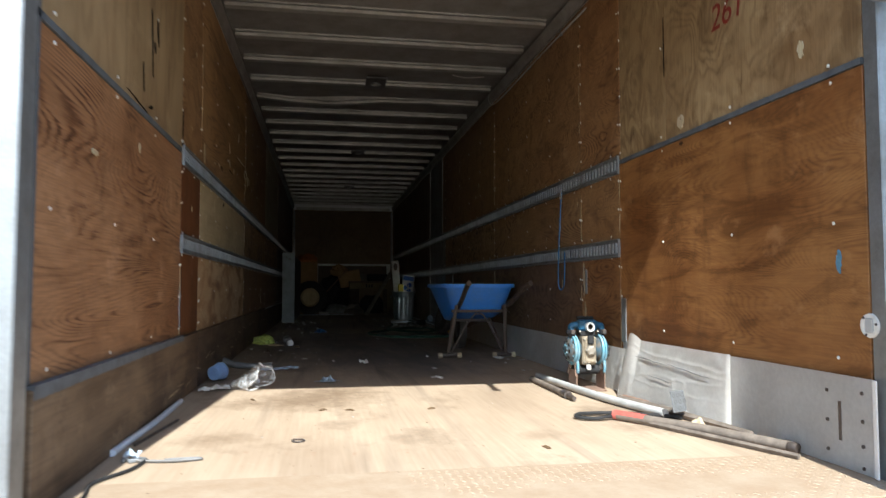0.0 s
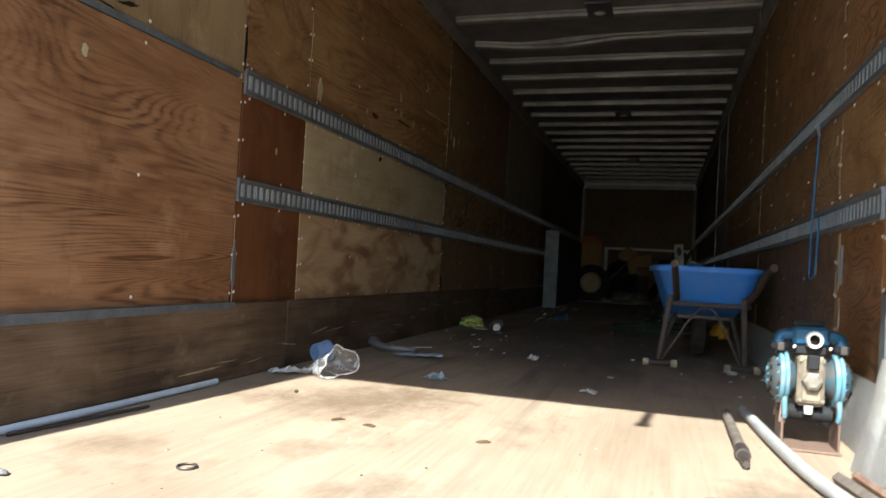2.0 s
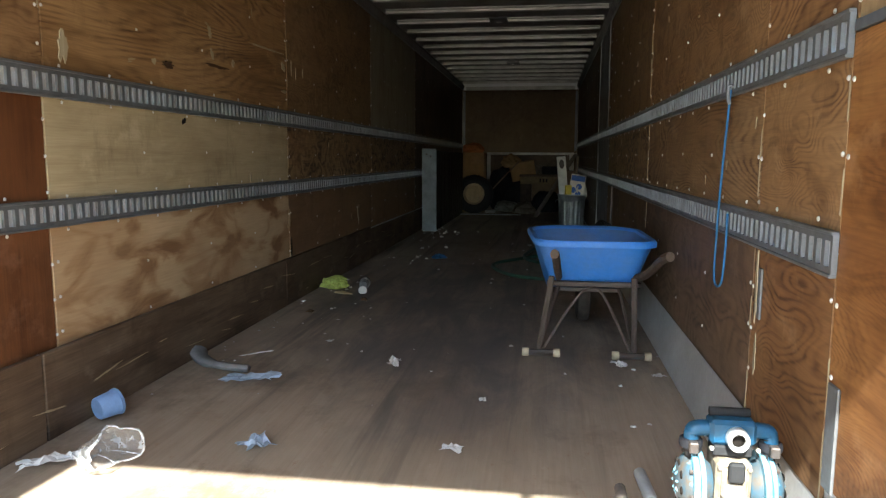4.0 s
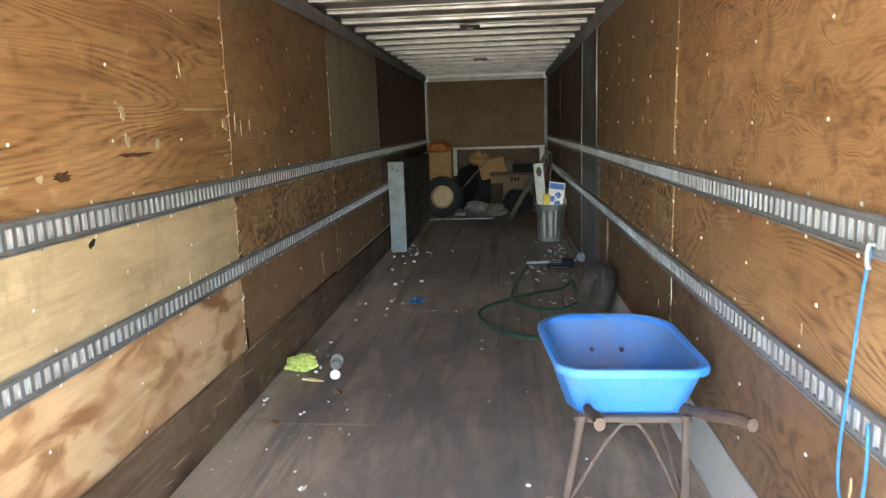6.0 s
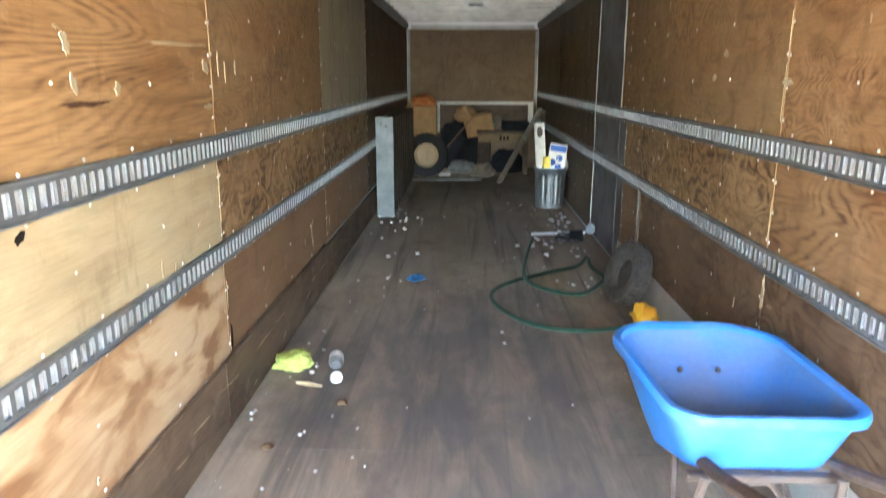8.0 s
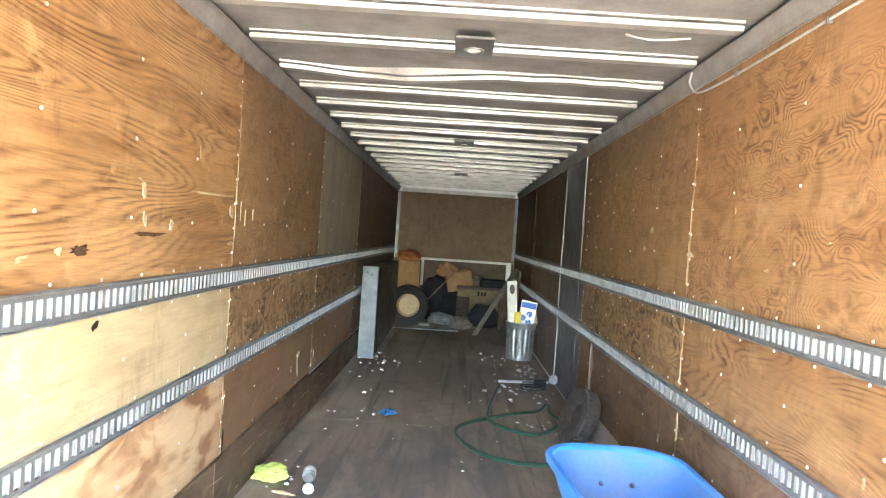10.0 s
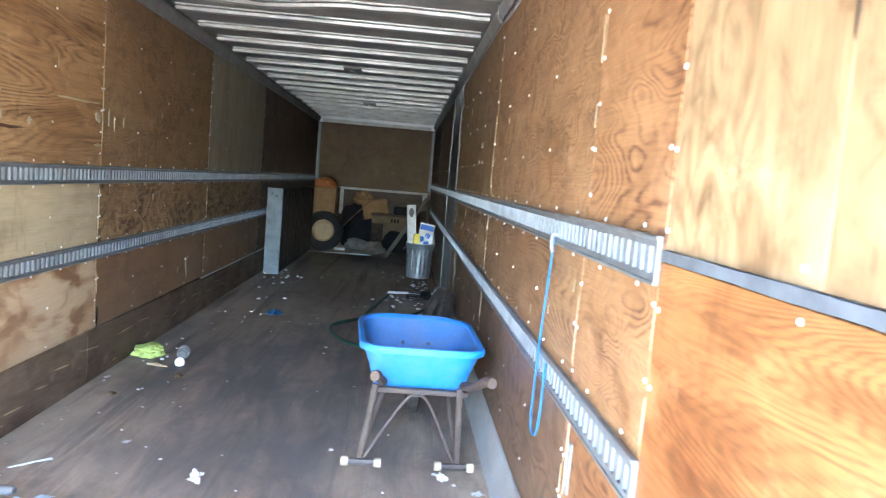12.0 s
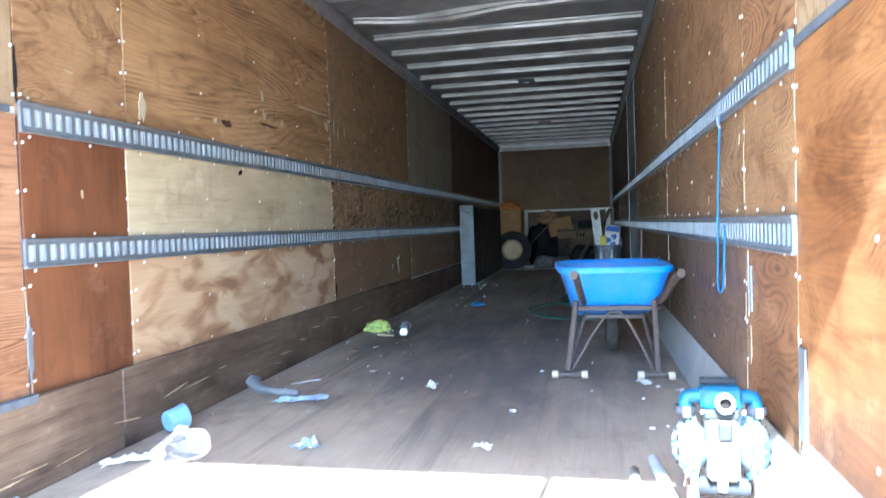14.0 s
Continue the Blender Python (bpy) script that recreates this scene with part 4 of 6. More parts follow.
def pump():
    p = thing("diaphragm_pump", "worn teal air diaphragm pump on a dusty steel stand", "pump", (1.056, 4.50, Z0))
    p.scale = (0.93, 0.96, 0.99)
    part("base_plate", boxed(-0.092, 0.1, -0.09, 0.09, 0.0, 0.01, 0.003), STAND, p, "rusty base plate")
    for s in (-1, 1):
        side = part("stand_leg", boxed(s * 0.092 - 0.004, s * 0.092 + 0.004, -0.075, 0.06, 0.008, 0.12, 0.002), STAND, p, "dusty tan stand side")
        for e in (-1, 1):
            part("strut", swept([(s * 0.092, e * 0.068, 0.09), (s * 0.084, e * 0.04, 0.175)], [0.013, 0.01], 4, flat=0.5), STAND, side)
        axis = pose(s * 0.09, 0, 0.237, 0, s * 90, 0)
        ch = part("chamber", turned([(0.0, -0.042), (0.05, -0.042), (0.074, -0.014), (0.076, 0.01), (0.066, 0.03), (0.045, 0.044), (0.02, 0.05), (0.0, 0.051)], 28, axis), DOME, p, "stained blue pump chamber", True)
        part("flange", turned([(0.07, -0.017), (0.088, -0.016), (0.09, -0.013), (0.09, -0.004), (0.082, -0.002), (0.082, 0.001), (0.09, 0.003), (0.09, 0.012), (0.087, 0.015), (0.07, 0.016)], 32, axis), TEALLIGHT, ch, "pale blue flange ring", True)
        for k in range(8):
            a = 2 * math.pi * k / 8 + 0.3
            part("rib", swept([axis @ Vector((0.072 * math.cos(a), 0.072 * math.sin(a), 0.016)), axis @ Vector((0.024 * math.cos(a), 0.024 * math.sin(a), 0.05))], [0.006, 0.004], 5), TEALLIGHT, ch)
            part("pocket", turned([(0.0, 0.0045), (0.009, 0.004), (0.0115, 0.0)], 8, axis @ Matrix.Translation((0.05 * math.cos(a + 0.39), 0.05 * math.sin(a + 0.39), 0.0395))), DARKHOLE, ch, "dark pocket between the ribs")
            part("bolt", turned([(0, 0.01), (0.005, 0.01), (0.006, 0.0)], 6, axis @ Matrix.Translation((0.08 * math.cos(a + 0.39), 0.08 * math.sin(a + 0.39), 0.014))), DARKSTEEL, ch)
        part("riser", swept([(s * 0.092, -0.004, 0.31), (s * 0.104, -0.004, 0.345), (s * 0.1, 0, 0.365)], 0.024, 10), RUBBER, p, "", True)
        cl = part("clamp", turned([(0.022, -0.012), (0.03, -0.01), (0.032, 0.0), (0.03, 0.01), (0.022, 0.012)], 16, pose(s * 0.103, -0.004, 0.345)), BLACK, p, "black clamp", True)
        part("screw_lug", boxed(s * 0.103 - 0.012, s * 0.103 + 0.012, -0.052, -0.026, 0.33, 0.358, 0.003), DARKSTEEL, cl)
        part("elbow", swept(curve_pts([(s * 0.102, -0.004, 0.352), (s * 0.097, -0.004, 0.38), (s * 0.056, -0.004, 0.385)], 5), 0.0205, 12), TEAL, p, "", True)
        part("foot_elbow", swept(curve_pts([(s * 0.088, -0.078, 0.178), (s * 0.088, -0.083, 0.135), (s * 0.086, -0.075, 0.11)], 5), 0.009, 10), TEALLIGHT, p, "", True)
    part("manifold", boxed(-0.06, 0.06, -0.036, 0.034, 0.35, 0.415, 0.01), TEAL, p, "dark teal top manifold")
    part("gasket", boxed(-0.05, 0.05, -0.034, 0.03, 0.322, 0.3495, 0.004), RUBBER, p)
    part("muffler", swept([(-0.055, 0.012, 0.424), (0.05, 0.012, 0.424)], 0.012, 10), RUBBER, p, "black muffler pipe", True)
    for x in (-0.058, 0.06):
        part("bolt", turned([(0, 0.01), (0.006, 0.01), (0.007, 0)], 6, pose(x, -0.04, 0.345, 70, 0, 0)), CASTGREY, p)
    out = part("outlet", turned([(0.0, 0.0), (0.017, 0.0), (0.018, 0.028), (0.027, 0.03), (0.029, 0.024), (0.029, 0.002), (0.024, -0.02), (0.024, -0.04)], 20, pose(0.006, -0.035, 0.374, 90, 0, 0)), SCREW, p, "bright bare metal outlet ring", True)
    part("bore", turned([(0.0, 0.006), (0.0168, 0.006), (0.0168, 0.02)], 16, pose(0.006, -0.035, 0.374, 90, 0, 0)), DARKHOLE, out)
    cb = part("centre_body", boxed(-0.046, 0.046, -0.06, 0.06, 0.15, 0.318, 0.01), DIRTYCAST, p, "oil-stained tan centre body")
    part("cover_plate", boxed(-0.034, 0.034, -0.068, -0.059, 0.165, 0.305, 0.006), DIRTYCAST, cb)
    part("valve_cover", turned([(0, 0.028), (0.02, 0.028), (0.031, 0.02), (0.035, 0.0)], 6, pose(0.0, -0.068, 0.237, 90, 0, 0)), CASTGREY, cb, "pale hexagonal cover")
    part("bracket", boxed(-0.02, 0.02, -0.088, -0.067, 0.275, 0.325, 0.005), RUBBER, cb, "black bracket")
    for x in (-0.037, 0.037):
        for z in (0.17, 0.305):
            part("bolt", turned([(0, 0.008), (0.006, 0.008), (0.007, 0)], 6, pose(x, -0.06, z, 90, 0, 0)), CASTGREY, cb)
    part("lower_manifold", swept([(-0.08, 0, 0.12), (0.08, 0, 0.12)], 0.028, 12), RUBBER, p, "", True)
    part("drain_plug", turned([(0, -0.014), (0.014, -0.01), (0.016, 0.018)], 12, pose(-0.005, -0.05, 0.135, 0, 0, 0)), WHITE, p, "white drain plug", True)


pump()


# ---- small things on and along the walls ----
def on_wall(side, y, z, off=0.0):
    """The frame of a place on a side wall: z out of the wall, x along it."""
    return Matrix.Translation((side * (W - off), y, z)) @ (pose(0, 0, 0, 90, 0, 90) if side < 0 else pose(0, 0, 0, 90, 0, -90))


def blob(rx, ry, seed, thick=0.003, n=18, jag=0.35):
    """A flat, ragged chip."""
    bm = bmesh.new()
    rng = random.Random(seed)
    ring = []
    for k in range(n):
        a = 2 * math.pi * k / n
        r = 1 + jag * (rng.random() * 2 - 1)
        ring.append(bm.verts.new((rx * r * math.cos(a), ry * r * math.sin(a), 0)))
    f = bm.faces.new(ring)
    top = bmesh.ops.extrude_face_region(bm, geom=[f])
    for v in top["geom"]:
        if isinstance(v, bmesh.types.BMVert):
            v.co.z += thick
            v.co.x *= 0.93
            v.co.y *= 0.93
    return bm


def chip(side, y, z, rx, ry, seed, material=RAW, turn=0, name="torn_veneer", label="pale torn veneer", jag=0.35):
    ob = part(name, blob(rx, ry, seed, jag=jag), material, wall_left if side < 0 else wall_right, label)
    ob.matrix_basis = on_wall(side, y, z, 0.0005) @ pose(0, 0, 0, 0, 0, turn)


for y, z, rx, ry, sd, tn in ((6.42, 2.83, 0.018, 0.035, 1, 20), (6.44, 2.715, 0.014, 0.028, 2, 15), (6.70, 2.70, 0.022, 0.02, 3, 40), (7.50, 2.78, 0.035, 0.03, 4, 0),
                             (7.51, 2.61, 0.045, 0.01, 5, 0), (7.22, 2.862, 0.26, 0.006, 6, 1), (7.66, 2.80, 0.01, 0.05, 7, 0), (7.75, 2.76, 0.008, 0.04, 8, 0),
                             (7.9, 2.78, 0.01, 0.03, 9, 0), (5.22, 2.57, 0.03, 0.055, 10, 0), (9.43, 1.60, 0.02, 0.09, 11, 12), (3.05, 2.16, 0.03, 0.012, 12, 0),
                             (5.85, 2.60, 0.02, 0.014, 13, 0), (2.85, 2.75, 0.02, 0.03, 15, 0), (6.9, 2.03, 0.012, 0.03, 16, 0), (7.02, 2.00, 0.01, 0.02, 17, 0), (3.62, 2.29, 0.014, 0.02, 18, 0)):
    chip(-1, y, z, rx, ry, sd, RAW, tn)
chip(-1, 6.105, 2.335, 0.024, 0.012, 20, DARKHOLE, 30, "knot_hole", "dark split knot hole", 0.2)
chip(-1, 6.50, 2.655, 0.16, 0.009, 21, SCORCH, 0, "scorch_mark", "long dark scratch")
chip(-1, 5.98, 2.60, 0.05, 0.016, 22, SCORCH, 0, "scratch", "dark gouge")
chip(-1, 7.578, 1.50, 0.014, 0.075, 23, DARKHOLE, 0, "split", "dark split at the sheet's edge")
chip(-1, 4.508, 2.58, 0.008, 0.085, 24, DARKHOLE, 0, "split", "dark split at the sheet's edge")
chip(-1, 4.512, 1.60, 0.014, 0.10, 25, GALV, 0, "patch_strip", "grey metal patch")
chip(-1, 3.80, 2.80, 0.006, 0.13, 26, DARKHOLE, 8, "split", "dark crack in the sheet")
for y, z, rx, ry, sd in ((3.90, 2.88, 0.011, 0.045, 51), (3.855, 2.79, 0.016, 0.022, 52), (3.66, 2.60, 0.005, 0.05, 53), (3.80, 2.505, 0.04, 0.007, 55)):
    chip(-1, y, z, rx, ry, sd, DARKHOLE, 12, "tear", "dark ragged tear in the veneer", 0.5)
chip(-1, 3.58, 2.475, 0.14, 0.003, 27, DARKHOLE, -4, "split", "dark crack in the sheet")
chip(1, 3.705, 2.518, 0.033, 0.034, 34, LABEL, 4, "paper_label", "torn pale paper label", 0.14)
chip(1, 3.70, 2.533, 0.006, 0.005, 44, DARKHOLE, 0, "label_hole", "dark hole", 0.2)
chip(1, 3.70, 2.41, 0.017, 0.009, 32, SCORCH, 0, "knot_hole", "dark knot hole", 0.15)
chip(1, 3.863, 2.95, 0.003, 0.13, 33, DARKHOLE, 0, "split", "dark crack at the sheet's edge")
chip(1, 2.82, 2.58, 0.016, 0.03, 35, RAW, 0)
chip(1, 2.66, 1.79, 0.012, 0.034, 36, SMEAR, 0, "paint_smear", "pale blue paint smear")
chip(1, 7.50, 2.72, 0.05, 0.012, 37, RAW, 0)
chip(1, 8.4, 2.74, 0.03, 0.014, 38, RAW, 0)
chip(1, 8.25, 2.86, 0.035, 0.02, 39, RAW, 0)
chip(1, 7.50, 1.78, 0.012, 0.07, 40, RAW, 0)
chip(1, 5.02, 1.75, 0.012, 0.11, 41, RAW, 2)
chip(1, 5.03, 1.70, 0.007, 0.055, 42, DARKHOLE, 4, "split", "dark split at the sheet's edge")
chip(1, 5.0, 1.54, 0.012, 0.06, 43, RAW, 0)
part("cover_strip", boxed(W - 0.008, W - 0.0005, 4.96, 4.985, 1.66, 1.82, 0.002), GALV, wall_right, "grey metal strip")
part("cover_strip", boxed(W - 0.008, W - 0.0005, 4.355, 4.415, 1.385, 1.64, 0.003), GALV, wall_right, "grey metal strip")
part("batten", boxed(-W + 0.0005, -W + 0.006, 2.535, 2.56, 1.43, 3.6, 0.001), STRIP, wall_left, "grey edge strip")

socket = thing("wall_socket", "round white recessed socket in the plywood", "socket", (W, 2.53, 1.58))
part("plate", turned([(0.0, 0.004), (0.024, 0.004), (0.026, 0.006), (0.037, 0.006), (0.04, 0.0)], 28, pose(0, 0, 0, 0, -90, 0)), WHITE, socket, "", True)
part("insert", boxed(-0.01, -0.002, -0.018, 0.014, -0.022, 0.024, 0.003), PVC, socket, "grey insert")
for a in (40, 160, 280):
    part("screw", turned([(0, 0.011), (0.004, 0.010), (0.005, 0.007)], 8, pose(0, 0, 0, 0, -90, 0) @ Matrix.Translation((0.032 * math.cos(radians(a)), 0.032 * math.sin(radians(a)), 0))), DARKSTEEL, socket)

ink = bpy.data.curves.new("marking", "FONT")
ink.body, ink.size, ink.extrude, ink.shear = "261", 0.17, 0.0004, 0.15
marking = new("wall_marking", ink)
marking.data.materials.append(REDINK)
marking.matrix_basis = on_wall(1, 3.42, 2.86, 0.002)
tagged(marking, "faded red painted number on the plywood", "marking")


# screws: white heads at the studs, the seams and along the tracks
def screw_places(side):
    rng = random.Random(5 + side)
    at = []
    seams = (4.512, 5.10, 7.565, 9.998, 12.54) if side < 0 else (4.432, 5.07, 7.512, 10.45)
    for y in seams:
        z = 1.48
        while z < 3.56:
            if min(abs(z - c) for c in (2.43, 1.94)) > 0.06:
                at.append((y - 0.016, z))
                if rng.random() < 0.55:
                    at.append((y + 0.016, z + 0.006))
            z += 0.135 if y > 4.6 else 0.17
    studs = [2.68 + 0.61 * k for k in range(26)]
    for y in studs:
        for z in (1.47, 1.93, 2.405, 2.485, 2.95, 3.4) if y < 4.4 else (1.46, 1.68, 2.18, 2.72, 3.01, 3.32):
            if side > 0 and (10.4 < y < 11.9):
                continue
            if min(abs(y - s) for s in seams) > 0.08:
                at.append((y + 0.02 * (rng.random() - 0.5), z + 0.02 * (rng.random() - 0.5)))
    y = 4.56
    while y < 18:
        for z in (2.494, 2.36, 2.005, 1.877):
            at.append((y + 0.01 * (rng.random() - 0.5), z + 0.006 * (rng.random() - 0.5) + (0.006 if side > 0 else 0)))
        y += 0.315
    return at


proto = None
for side, wall in ((-1, wall_left), (1, wall_right)):
    far, made = bmesh.new(), 0
    for y, z in sorted(screw_places(side)):
        m = on_wall(side, y, z, 0.0)
        if made < 290:
            if proto is None:
                proto = part("screw", turned([(0.0, 0.004), (0.004, 0.0036), (0.0066, 0.0016), (0.007, -0.001)], 8), SCREW, wall)
                proto.matrix_basis = m
            else:
                share("screw", proto, wall, m)
            made += 1
        else:
            lathe(far, [(0.0, 0.004), (0.005, 0.0032), (0.007, -0.001)], 6, m)
    part("far_screws", far, SCREW, wall, kind="stuff")

# blue rope looped over the upper right track
rope = thing("hanging_rope", "thin blue rope hanging in a loop from the cargo track", "rope", (W - 0.02, 5.40, 2.40))
part("cord", swept(curve_pts([(0, 0.0, 0.0), (0.0, 0.025, -0.12), (-0.006, 0.045, -0.35), (-0.005, 0.075, -0.58), (-0.01, 0.05, -0.69), (-0.01, 0.0, -0.715), (-0.008, -0.055, -0.68), (-0.004, -0.065, -0.56), (0, -0.05, -0.44)], 7), 0.0042, 8), ROPE, rope, "", True)
part("hook", swept(curve_pts([(0.012, 0, 0.01), (-0.006, 0.0, 0.012), (-0.008, 0, -0.03), (0, 0, -0.05)], 5), 0.007, 8), GALV, rope, "grey hook", True)


def scrap(sx, sy, sz, seed, cells=6):
    """Torn paper: a ragged sheet with sharp folds."""
    rng = random.Random(int(seed * 10))
    bm = bmesh.new()
    bmesh.ops.create_grid(bm, x_segments=cells, y_segments=cells, size=0.5)
    for v in bm.verts:
        p = v.co.copy()
        a = math.atan2(p.y, p.x)
        reach = 0.85 + 0.55 * noise.noise(Vector((math.cos(a) * 2.2, math.sin(a) * 2.2, seed)))
        fold = abs(noise.noise(Vector((p.x * 4, p.y * 2.5, seed * 2)))) * 1.5 + 0.5 * rng.random()
        v.co = Vector((sx * reach * (p.x + rng.uniform(-0.06, 0.06)), sy * reach * (p.y + rng.uniform(-0.06, 0.06)), 0.004 + sz * fold))
    bmesh.ops.solidify(bm, geom=bm.faces[:], thickness=0.001)
    low = min(v.co.z for v in bm.verts)
    for v in bm.verts:
        v.co.z -= low
    return bm


# ---- loose things on the floor, rear part ----
def lying(name, label, category, x, y, bm, material, turn=0, z=0.0, smooth=True, group=""):
    ob = part(name, bm, material, smooth=smooth)
    ob.matrix_basis = pose(x, y, Z0 + z + 0.0015, 0, 0, turn)
    return tagged(ob, label, category, group)


lying("plastic_pipe", "long thin pale pipe lying along the kick board", "pipe", -1.205, 3.80, swept([(-0.012, -0.58, 0.013), (0.004, 0, 0.013), (0.0, 0.575, 0.013)], 0.013, 10), PALEPIPE)
lying("steel_rod", "thin dark rod lying by the kick board", "rod", -1.15, 3.62, swept([(-0.03, -0.25, 0.007), (0.03, 0.25, 0.007)], 0.006, 6), DARKSTEEL)
wire = thing("wire_clip", "thin cable with bright clamps lying on the floor", "cable", (-1.05, 3.12, Z0))
part("cable", swept(curve_pts([(-0.08, 0.01, 0.008), (0.0, -0.012, 0.007), (0.08, -0.018, 0.007), (0.15, 0.0, 0.007), (0.12, 0.012, 0.007), (0.03, 0.004, 0.007)], 6), 0.009, 6, flat=0.6), GREYCLOTH, wire)
for dx, dy, a in ((-0.07, 0.0, 20), (-0.1, 0.015, 70), (-0.045, 0.02, -30)):
    part("clamp", boxed(-0.018, 0.018, -0.006, 0.006, 0, 0.014, 0.003, pose(dx, dy, 0.001, 0, 0, a)), GALV, wire, "bright clamp")
lying("crumpled_paper", "small crumpled pale paper beside the pale pipe", "paper", -1.135, 3.16, scrap(0.055, 0.045, 0.028, 6.2, 6), BLUEPAPER, 15, smooth=False, group="paper scraps")
lying("power_cable", "black power cable curling over the floor", "cable", -1.15, 2.80, swept(curve_pts([(-0.05, -0.3, 0.006), (0.0, -0.12, 0.006), (-0.02, 0.05, 0.006), (0.05, 0.2, 0.006), (0.07, 0.33, 0.006)], 6), 0.006, 6), RUBBER)
ring_pts = [(0.024 * math.cos(a), 0.024 * math.sin(a), 0.003) for a in (2 * math.pi * k / 24 for k in range(24))]
lying("metal_ring", "thin dark metal ring on the floor", "ring", -0.574, 3.366, swept(ring_pts, 0.0032, 6, closed=True), DARKSTEEL)

tub = thing("plastic_tub", "small milky plastic tub lying on its side", "tub", (-1.145, 5.19, Z0))
part("cup", turned([(0.0, 0.0), (0.042, 0.0), (0.046, 0.005), (0.052, 0.078), (0.056, 0.08), (0.056, 0.088), (0.05, 0.088), (0.043, 0.008), (0.0, 0.006)], 24, pose(-0.02, -0.02, 0.057, -84, 0, -26)), TUBBLUE, tub, "", True)
bag = thing("plastic_bag", "open clear plastic bag lying on the floor", "bag", (-0.85, 4.775, Z0))
ax, sd_, up_ = Vector((0.86, -0.51, 0.0)), Vector((0.51, 0.86, 0.0)), Vector((0.0, 0.0, 1.0))
bm = bmesh.new()
rings = []
MOUTH = (1.02, 1.1, 0.86, 1.06, 0.84, 0.98, 0.74, 0.9, 1.06, 1.0, 0.84, 1.04)
for i in range(13):
    t = i / 12
    ring = []
    for k in range(36):
        a = 2 * math.pi * k / 36
        lip = MOUTH[k // 3] + (MOUTH[(k // 3 + 1) % 12] - MOUTH[k // 3]) * (k % 3) / 3
        w = 1 + (lip - 1) * t + 0.3 * (1 - t) * noise.noise(Vector((t * 5, math.cos(a) * 1.9, math.sin(a) * 1.9))) + 0.05 * noise.noise(Vector((t * 12, math.cos(a) * 5, math.sin(a) * 5)))
        wide, tall = 0.035 + 0.068 * t ** 0.7, 0.012 + 0.066 * t ** 0.8
        q = ax * (-0.19 + 0.2 * t + (0.035 * math.cos(a * 2 + 0.6) + 0.02 * math.sin(a)) * t * t) + sd_ * (wide * w * math.cos(a)) + up_ * (tall * 0.98 + tall * w * math.sin(a))
        ring.append(bm.verts.new((q.x, q.y, max(0.001, q.z))))
    rings.append(ring)
lip_pts = [v.co.copy() for v in rings[-1]]
for a, b in zip(rings, rings[1:]):
    for k in range(36):
        bm.faces.new((a[k], a[(k + 1) % 36], b[(k + 1) % 36], b[k]))
film = part("film", bm, BAGFILM, bag, "", True)
# folded edges in paler, denser film, which carries the bag's highlights
part("mouth_edge", swept([q + Vector((0, 0, 0.003)) for q in lip_pts], [0.0035 + 0.003 * abs(math.sin(k * 0.55)) for k in range(36)], 5, closed=True, flat=0.6), BAGEDGE, film, "folded film edge, paled for its highlights", True)
for k0 in (20, 25, 29, 33):
    fold = [rings_k + Vector((0, 0, 0.004)) for rings_k in (lip_pts[k0], lip_pts[k0] * 0.75 + Vector((-0.045, 0.025, 0.012)), lip_pts[k0] * 0.5 + Vector((-0.09, 0.05, 0.016)))]
    part("film_fold", swept(curve_pts(fold, 4), [0.005, 0.006, 0.006, 0.005, 0.005, 0.004, 0.003, 0.002, 0.001], 5, flat=0.4), BAGEDGE, film)
lying("crumpled_paper", "crumpled grey-white paper beside the bag", "paper", -1.09, 4.80, scrap(0.2, 0.07, 0.03, 3.1, 8), PAPER, 40, smooth=False, group="paper scraps")
lying("cut_sleeve", "grey rubber sleeve lying across the floor", "sleeve", -1.05, 5.96, swept(curve_pts([(-0.17, 0.13, 0.04), (-0.12, 0.06, 0.028), (-0.03, -0.02, 0.022), (0.10, -0.06, 0.02), (0.2, -0.06, 0.016)], 5), [0.052] * 3 + [0.047] * 8 + [0.036] * 9 + [0.024], 10, flat=0.55), GREYCLOTH)
lying("blue_paper", "folded pale blue sheet of paper", "paper", -0.80, 5.80, scrap(0.3, 0.13, 0.02, 8.4, 7), BLUEPAPER, 8, smooth=False, group="paper scraps")
for x, y, sx, sy, sz, sd, m, lb in ((-0.45, 5.05, 0.12, 0.12, 0.03, 1.2, BLUEPAPER, "crumpled pale blue paper"), (-0.17, 6.14, 0.11, 0.07, 0.022, 2.2, PAPER, "crumpled white paper"),
                                   (0.26, 5.13, 0.09, 0.06, 0.016, 4.2, PAPER, "flat white paper scrap"), (-0.94, 6.21, 0.18, 0.03, 0.006, 5.5, PAPER, "narrow white paper strip"),
                                   (-0.63, 6.52, 0.05, 0.04, 0.01, 6.5, PAPER, "small white paper scrap"), (0.98, 6.30, 0.09, 0.06, 0.02, 7.5, PAPER, "torn white paper"),
                                   (1.15, 6.14, 0.06, 0.05, 0.012, 9.5, PAPER, "small white paper scrap"), (0.33, 5.67, 0.05, 0.035, 0.01, 11.5, PAPER, "small white paper scrap")):
    lying("paper_scrap", lb + " on the worn floor", "paper", x, y, scrap(sx, sy * 0.9, sz, sd), m, sd * 40, smooth=False, group="paper scraps")

